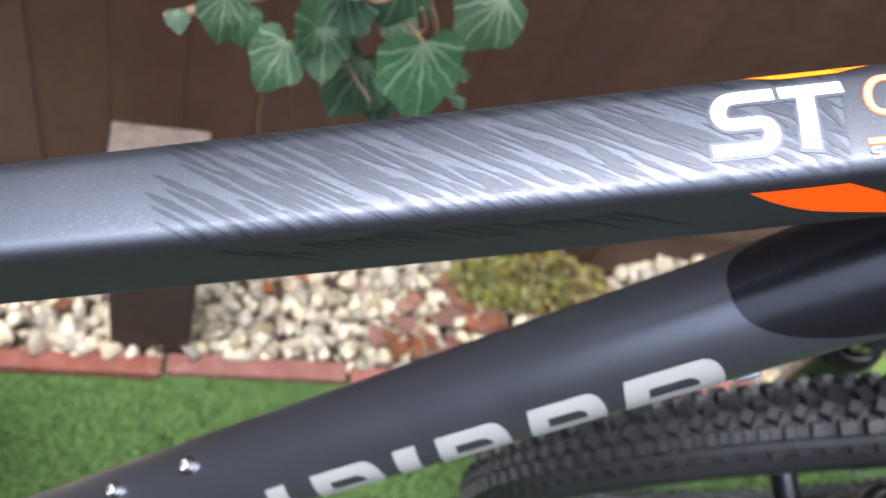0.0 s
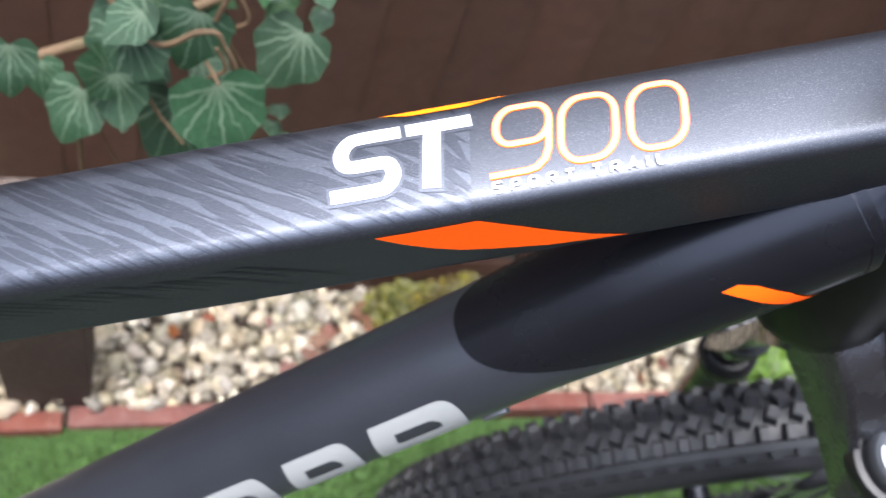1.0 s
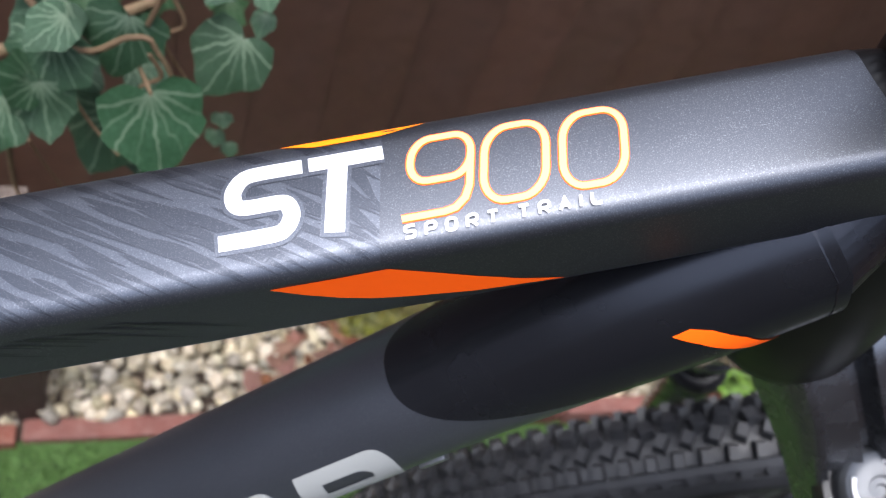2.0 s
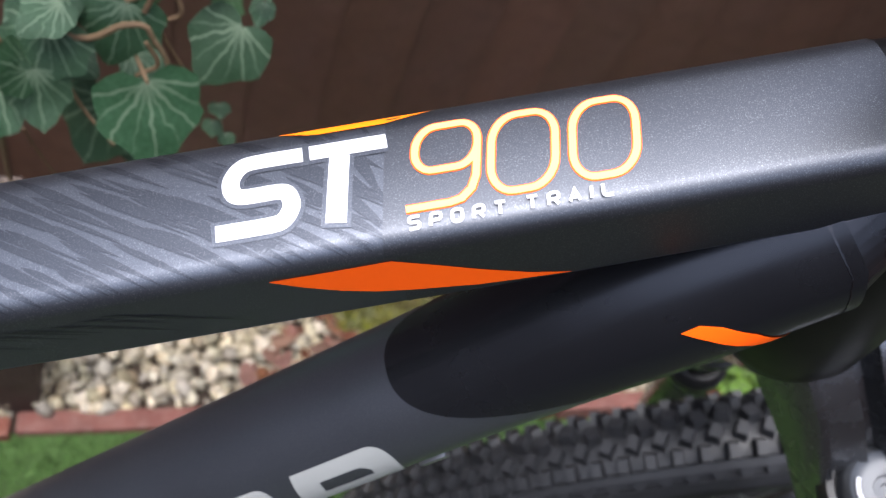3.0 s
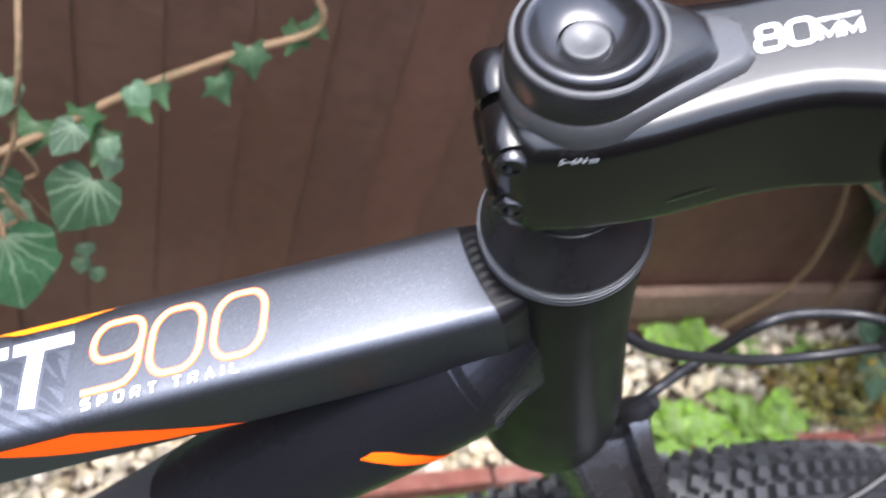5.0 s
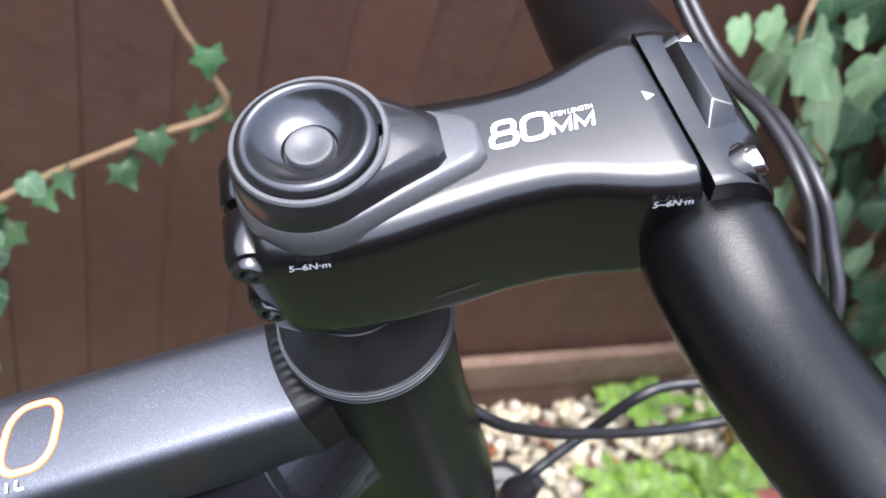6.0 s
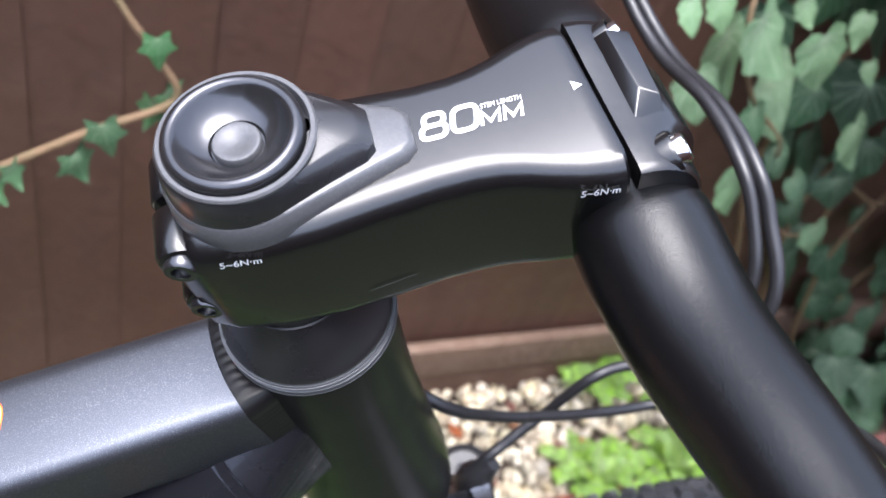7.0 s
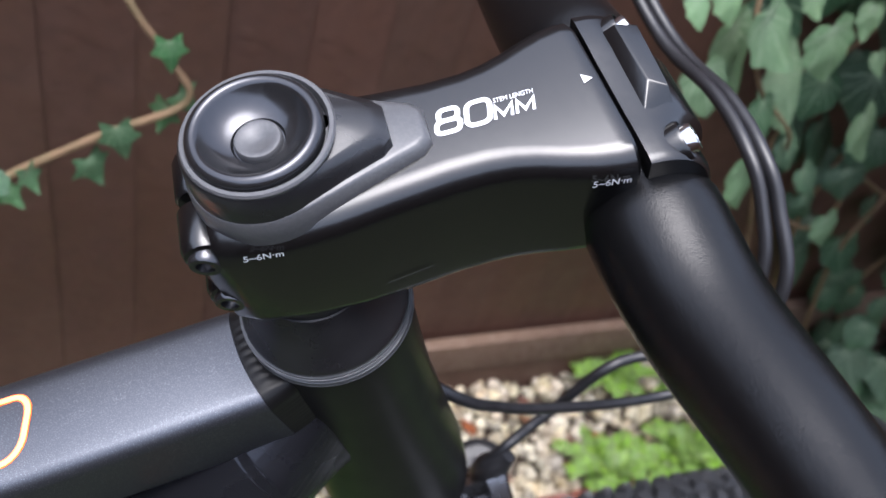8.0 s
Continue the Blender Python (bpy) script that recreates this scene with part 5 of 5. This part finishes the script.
bmesh.ops.bevel(bm, geom=list(bm.edges), offset=0.0004, segments=2, affect="EDGES", profile=0.6)
part("ridge", bm, STEMBLACK, plate)
# steering cap: light base, dark collar, dished centre


def teardrop(r_, x1, w1, n=40, sharp=0.0022):
    pts = []
    for k in range(n + 1):
        a = radians(62 + (360 - 124) * k / n)
        pts.append((r_ * math.cos(a), r_ * math.sin(a)))
    pts += [(x1 - sharp, -w1 / 2), (x1, -w1 / 2 + sharp), (x1, w1 / 2 - sharp), (x1 - sharp, w1 / 2)]
    return pts


def stack(levels, caps=True):
    """rings of (outline, height or function of x)"""
    return loops(bmesh.new(), [[(x, y, z(x) if callable(z) else z) for x, y in o] for o, z in levels], caps=caps)


RIM = 0.0758
cap = part("steering_cap", stack([(teardrop(0.0168, 0.0342, 0.0135), lambda x: top_z(x) - 0.002), (teardrop(0.0168, 0.0342, 0.0135), lambda x: top_z(x) + 0.0004), (teardrop(0.0165, 0.0336, 0.0120), lambda x: top_z(x) + 0.0042 - 0.11 * max(0, x - 0.012)), (teardrop(0.0160, 0.0325, 0.0105), lambda x: top_z(x) + 0.0048 - 0.11 * max(0, x - 0.012))]), PLASTIC, bike, "grey plastic steering cap with a pointed tail", STEM)
part("collar", stack([(teardrop(0.0159, 0.0262, 0.0140), lambda x: top_z(x) + 0.002), (teardrop(0.0158, 0.0258, 0.0128), lambda x: top_z(x) + 0.0076 - 0.14 * max(0, x - 0.010)), (teardrop(0.0153, 0.0240, 0.0098), lambda x: RIM - 0.0016 - 0.24 * max(0, x - 0.010)), (teardrop(0.0148, 0.0228, 0.0090), lambda x: RIM - 0.0010 - 0.24 * max(0, x - 0.010)), (teardrop(0.0140, 0.0150, 0.0060), lambda x: RIM - 0.0018)], False), DARKPLASTIC, cap, "dark collar")
at = Matrix.Translation((0.0004, 0.0002, 0))
part("rim", lathe([(0.0139, RIM - 0.0030), (0.0141, RIM - 0.0008), (0.0144, RIM - 0.0001), (0.0152, RIM - 0.0001), (0.0156, RIM - 0.0006), (0.0154, RIM - 0.0016)], 96, caps=False, m=Matrix.Translation((0.0008, 0.0003, 0))), PLASTIC, cap, "grey rim")
part("dish", lathe([(0.0137, RIM - 0.003), (0.0138, RIM + 0.0002), (0.0136, RIM + 0.0009), (0.0128, RIM + 0.0016), (0.0121, RIM + 0.0018), (0.0113, RIM + 0.0015), (0.0108, RIM + 0.0008), (0.0098, RIM - 0.0006), (0.0082, RIM - 0.0020), (0.0066, RIM - 0.0029), (0.0056, RIM - 0.0032), (0.0052, RIM - 0.0040), (0.0001, RIM - 0.0040)], 96, caps=False, m=at), DISH, cap, "polished black dish")
part("button", lathe([(0.0049, RIM - 0.0044), (0.0049, RIM - 0.0028), (0.0046, RIM - 0.0023), (0.0040, RIM - 0.0022), (0.0026, RIM - 0.0027), (0.0001, RIM - 0.0031)], 64, m=at), PLASTIC, cap, "grey centre button")

# ---- handlebar
path = smooth_path([(0.065, 0.24, 0.045), (0.072, 0.12, 0.030), (0.0745, 0.061, 0.034), (0.0765, 0.02, 0.0435), (0.077, 0.0, 0.0438), (0.0775, -0.02, 0.0432), (0.0795, -0.048, 0.0438), (0.0830, -0.083, 0.054), (0.0840, -0.13, 0.068), (0.080, -0.21, 0.082), (0.070, -0.33, 0.086)], 8)
rads = [0.0154 - 0.0030 * max(0.0, min(1.0, (abs(p.y) - 0.03) / 0.06)) - (0.0010 if abs(p.y) < 0.0225 else 0.0) for p in path]
part("handlebar", sweep(path, rads, 40), BARBLACK, bike, "black handlebar with a coarse powder coat", STEM)

# ---- fork, in its own steered frame: x ahead, y left, z up the axis
def crown_ring(y, w, h):
    k = abs(y) / 0.07
    x0 = 0.020 + 0.025 * k ** 1.2
    z0 = -0.1745 - (0.082 * k ** 1.7 if y < 0 else 0.27 * k ** 0.9)
    web, slot = (0.0060, 0.018) if 0.012 < abs(y) < 0.06 else (0.0, 0.0)
    pts = [(-0.5, -1.0), (-0.5, -0.05), (-0.47, 0.0), (-0.38, 0.0), (-0.34, -web / h), (0.06, -web / h), (0.10, -slot / h), (0.26, -slot / h), (0.29, -0.001 / h), (0.47, 0.0), (0.5, -0.05), (0.5, -1.0)]
    return [(x0 + a * w, y, z0 + b * h) for a, b in pts]


fork = part("fork_crown", loops(bmesh.new(), [crown_ring(y, w, h) for y, w, h in ((-0.090, 0.020, 0.020), (-0.086, 0.034, 0.026), (-0.070, 0.042, 0.030), (-0.061, 0.041, 0.034), (-0.0595, 0.041, 0.035), (-0.040, 0.038, 0.046), (-0.022, 0.040, 0.050), (-0.0125, 0.046, 0.045), (-0.011, 0.047, 0.042), (0.011, 0.047, 0.042), (0.022, 0.040, 0.050), (0.040, 0.036, 0.048), (0.058, 0.036, 0.036), (0.070, 0.038, 0.030), (0.084, 0.030, 0.026), (0.088, 0.020, 0.020))]), CROWN, bike, "grey forged fork crown with hollowed arms", FORK)
part("cable_boot", sweep(smooth_path([(0.036, -0.002, -0.215), (0.0385, -0.004, -0.197), (0.041, -0.005, -0.183), (0.049, -0.005, -0.172)], 5), [0.0085] * 10 + [0.0078, 0.007, 0.006, 0.005, 0.004, 0.0032], 20), CABLE, fork, "black rubber cable boot")
for s in (-1, 1):
    m = Matrix.Translation((0.045, s * 0.065, 0))
    part("stanchion", lathe([(0.015, -0.50), (0.016, -0.498), (0.016, -0.425 if s > 0 else -0.262), (0.015, -0.424 if s > 0 else -0.261)], 36, m=m), CHROME, fork, "bright polished fork upper tube")
    part("wiper_seal", lathe([(0.0165, -0.470), (0.0185, -0.466), (0.0205, -0.468), (0.0200, -0.472), (0.0225, -0.474), (0.0228, -0.484), (0.019, -0.486)], 40, m=m), CABLE, fork, "black ringed rubber seal")
    part("lower_leg", lathe([(0.010, -0.725), (0.019, -0.72), (0.0205, -0.68), (0.0205, -0.50), (0.0225, -0.492), (0.0225, -0.482), (0.018, -0.480)], 36, m=m), BLACKPAINT, fork, "black fork lower leg")
m = Matrix.Translation((0.045, -0.064, -0.246))
knob = part("adjuster_knob", lathe([(0.018, 0.0), (0.0190, 0.002), (0.0190, 0.012), (0.0180, 0.0150), (0.0162, 0.0165), (0.0150, 0.0155), (0.0105, 0.0148), (0.0062, 0.0150), (0.0056, 0.0138), (0.0030, 0.0136), (0.0024, 0.0120), (0.0001, 0.0118)], 56, m=m), GREYALLOY, fork, "round silver damping knob")
part("knob_ring", lathe([(0.0195, 0.001), (0.0245, 0.0015), (0.0262, 0.004), (0.0262, 0.009), (0.0245, 0.0125), (0.0215, 0.0130), (0.0205, 0.0100), (0.0195, 0.009)], 56, m=m), CABLE, knob, "black outer ring")
for a0 in (150, 300, 30):
    bm = bmesh.new()
    stroke(bm, [(0.0126 * math.cos(radians(a0 + d)), 0.0126 * math.sin(radians(a0 + d))) for d in range(0, 46, 5)], 0.0016, 0.0160)
    part("knob_marking", move(bm, m), WHITE, knob, "white arc marking", smooth=False)
m = Matrix.Translation((0.045, 0.065, -0.428))
part("air_cap", lathe([(0.021, 0), (0.022, 0.002), (0.022, 0.010), (0.0195, 0.012), (0.0190, 0.0165), (0.0150, 0.019), (0.0145, 0.017), (0.006, 0.0165), (0.005, 0.021), (0.0001, 0.022)], 48, m=m), CABLE, fork, "black ringed air valve cap")

# ---- front wheel
AXLE = Vector((0.0533, -0.0074, -0.7409))
RC, RT = 0.3005, 0.0302
wheel = FORK @ Matrix.Translation(AXLE) @ pose(0, 0, 0, 90, 0, 0)
bm = bmesh.new()
sect = []
for k in range(20):
    a = 2 * math.pi * k / 20
    x, y = math.cos(a), math.sin(a)
    sect.append((RT * (x if x > 0 else x * 0.95), RT * 0.98 * y))
rings = [[((RC + a) * math.cos(t), (RC + a) * math.sin(t), b) for a, b in sect] for t in (2 * math.pi * i / 120 for i in range(120))]
tyre = part("front_tyre", loops(bm, rings, closed=True), RUBBER, bike, "black knobbly mountain bike tyre", wheel)
N = 120


def on_tyre(t, q, d):
    """a point of the tyre's skin: t round the wheel, q degrees from the crown, d proud of it"""
    a, b = (RT + d) * math.cos(radians(q)), (RT + d) * math.sin(radians(q))
    return ((RC + a) * math.cos(t), (RC + a) * math.sin(t), b)


for side in (-1, 1):
    bm = loops(bmesh.new(), [[on_tyre(2 * math.pi * i / 120, q if side > 0 else -68 - q, d) for q, d in ((19, -0.001), (21, 0.0034), (30, 0.0034), (31, -0.001))] for i in range(120)], closed=True)
    loops(bm, [[on_tyre(2 * math.pi * i / 120, q if side > 0 else -68 - q, d) for q, d in ((41, -0.001), (42, 0.0034), (56, 0.0028), (58, -0.001))] for i in range(120)], closed=True)
    for i in range(N):
        t0 = 2 * math.pi * (i + 0.3) / N
        dt = 2 * math.pi / N * 0.58
        top = [bm.verts.new(on_tyre(t0 + dt * u, q if side > 0 else -68 - q, 0.0030)) for u, q in ((0, 30.5), (1, 30.5), (0.85, 41.5), (0.2, 41.5))]
        low = [bm.verts.new(on_tyre(t0 + dt * u, q if side > 0 else -68 - q, -0.001)) for u, q in ((0, 30.5), (1, 30.5), (0.85, 41.5), (0.2, 41.5))]
        bm.faces.new(top)
        for k in range(4):
            bm.faces.new((top[k], top[(k + 1) % 4], low[(k + 1) % 4], low[k]))
    part("sidewall_band", bm, RUBBER, tyre, "sidewall band with a row of dimples")
rim_s = [(-0.028, -0.015), (-0.028, 0.015), (-0.031, 0.0165), (-0.037, 0.014), (-0.044, 0.008), (-0.044, -0.008), (-0.037, -0.014), (-0.031, -0.0165)]
part("front_rim", loops(bmesh.new(), [[((RC + a) * math.cos(t), (RC + a) * math.sin(t), b) for a, b in rim_s] for t in (2 * math.pi * i / 96 for i in range(96))], closed=True), BLACKPAINT, bike, "black alloy rim", wheel)
part("front_hub", lathe([(0.006, -0.055), (0.010, -0.05), (0.010, -0.034), (0.028, -0.032), (0.028, -0.029), (0.014, -0.02), (0.013, 0.02), (0.028, 0.029), (0.028, 0.032), (0.010, 0.034), (0.010, 0.05), (0.006, 0.055)], 32), BLACKPAINT, bike, "black hub", wheel)
for i in range(28):
    t = 2 * math.pi * i / 28
    side = 0.030 if i % 2 else -0.030
    t2 = t + (0.9 if i % 4 < 2 else -0.9)
    a = Vector((0.026 * math.cos(t2), 0.026 * math.sin(t2), side))
    b = Vector(((RC - 0.042) * math.cos(t), (RC - 0.042) * math.sin(t), side * 0.1))
    part("spoke", sweep([a, a.lerp(b, 0.5), b], 0.001, 6), SILVER, bike, "", wheel)
    d = (a - b).normalized()
    part("nipple", sweep([b, b + d * 0.012], 0.0024, 8), CHROME, bike, "bright spoke nipple", wheel)


def knob_mesh(l, w, h, taper=0.8):
    b2 = bmesh.new()
    lo = [b2.verts.new((x * l / 2, y * w / 2, -0.002)) for x, y in ((-1, -1), (1, -1), (1, 1), (-1, 1))]
    hi = [b2.verts.new((x * l / 2 * taper, y * w / 2 * taper, h)) for x, y in ((-1, -1), (1, -1), (1, 1), (-1, 1))]
    b2.faces.new(hi)
    for i in range(4):
        b2.faces.new((lo[i], lo[(i + 1) % 4], hi[(i + 1) % 4], hi[i]))
    return mesh_from(b2, "tread_knob", RUBBER, False)


CENTRE, SHOULDER = knob_mesh(0.0118, 0.0118, 0.0072, 0.76), knob_mesh(0.0090, 0.0125, 0.0078, 0.72)
MID = knob_mesh(0.0098, 0.0130, 0.0074, 0.72)
rest = bmesh.new()
for i in range(N):
    t = 2 * math.pi * i / N
    for mesh, ang, off, skew in ((CENTRE, (-1) ** i * 4 - 34, 0.0, 16 * (-1) ** i), (MID, -11, 0.5, -28), (MID, -57, 0.5, 28), (SHOULDER, 11, 0.0, -4), (SHOULDER, -79, 0.0, 4)):
        tt = t + off * 2 * math.pi / N
        rad = Vector((math.cos(tt), math.sin(tt), 0))
        tan = Vector((-math.sin(tt), math.cos(tt), 0))
        q = radians(ang)
        out = rad * math.cos(q) + Vector((0, 0, 1)) * math.sin(q)
        m = basis(tan, out.cross(tan), out, rad * RC + out * RT) @ pose(0, 0, 0, 0, 0, skew)
        if math.sin(tt + 0.45) > 0.76:
            part("tread_knob", mesh, None, tyre, m=m)
        else:
            n0 = len(rest.verts)
            rest.from_mesh(mesh)
            rest.verts.ensure_lookup_table()
            for v in rest.verts[n0:]:
                v.co = m @ v.co
tagged(part("tread", rest, RUBBER, tyre, smooth=False), kind="stuff")

# ---- cables
def cable(pts, r_=0.0025, label="black cable housing", m=STEM, n=10):
    return part("cable", sweep(smooth_path(pts, n), r_, 12), CABLE, bike, label, m)


cable([(0.02, 0.042, -0.070), (0.065, 0.004, -0.084), (0.100, 0.0, -0.104), (0.136, 0.0, -0.118), (0.175, 0.0, -0.128), (0.202, -0.002, -0.125), (0.225, -0.012, -0.100), (0.218, -0.04, -0.06), (0.18, -0.08, -0.01)], m=Matrix())
cable([(0.104, -0.006, -0.150), (0.112, -0.004, -0.138), (0.125, 0.001, -0.135), (0.140, 0.006, -0.130), (0.149, 0.006, -0.100), (0.167, 0.006, -0.092), (0.195, -0.004, -0.082), (0.20, -0.035, -0.055), (0.17, -0.08, -0.01)], m=Matrix())
for dy, dx in ((0.0, 0.0), (-0.0035, 0.0045)):
    cable([(0.10, 0.30, 0.03), (0.125, 0.22, 0.0), (0.14 + dx, 0.115 + dy, -0.045), (0.145 + dx, 0.062 + dy, -0.036), (0.145 + dx, 0.035 + dy, -0.034), (0.145 + dx, 0.018 + dy, -0.042), (0.14 + dx, -0.002 + dy * 2, -0.06), (0.12, -0.02, -0.10)])
cable([(0.062, -0.050, -0.237), (0.082, -0.0555, -0.236), (0.105, -0.058, -0.235), (0.135, -0.055, -0.233), (0.160, -0.0466, -0.232), (0.176, -0.0393, -0.230), (0.192, -0.0296, -0.228), (0.204, -0.024, -0.215), (0.205, -0.035, -0.17), (0.18, -0.07, -0.10)], 0.0022, "thin black lockout cable", FORK)
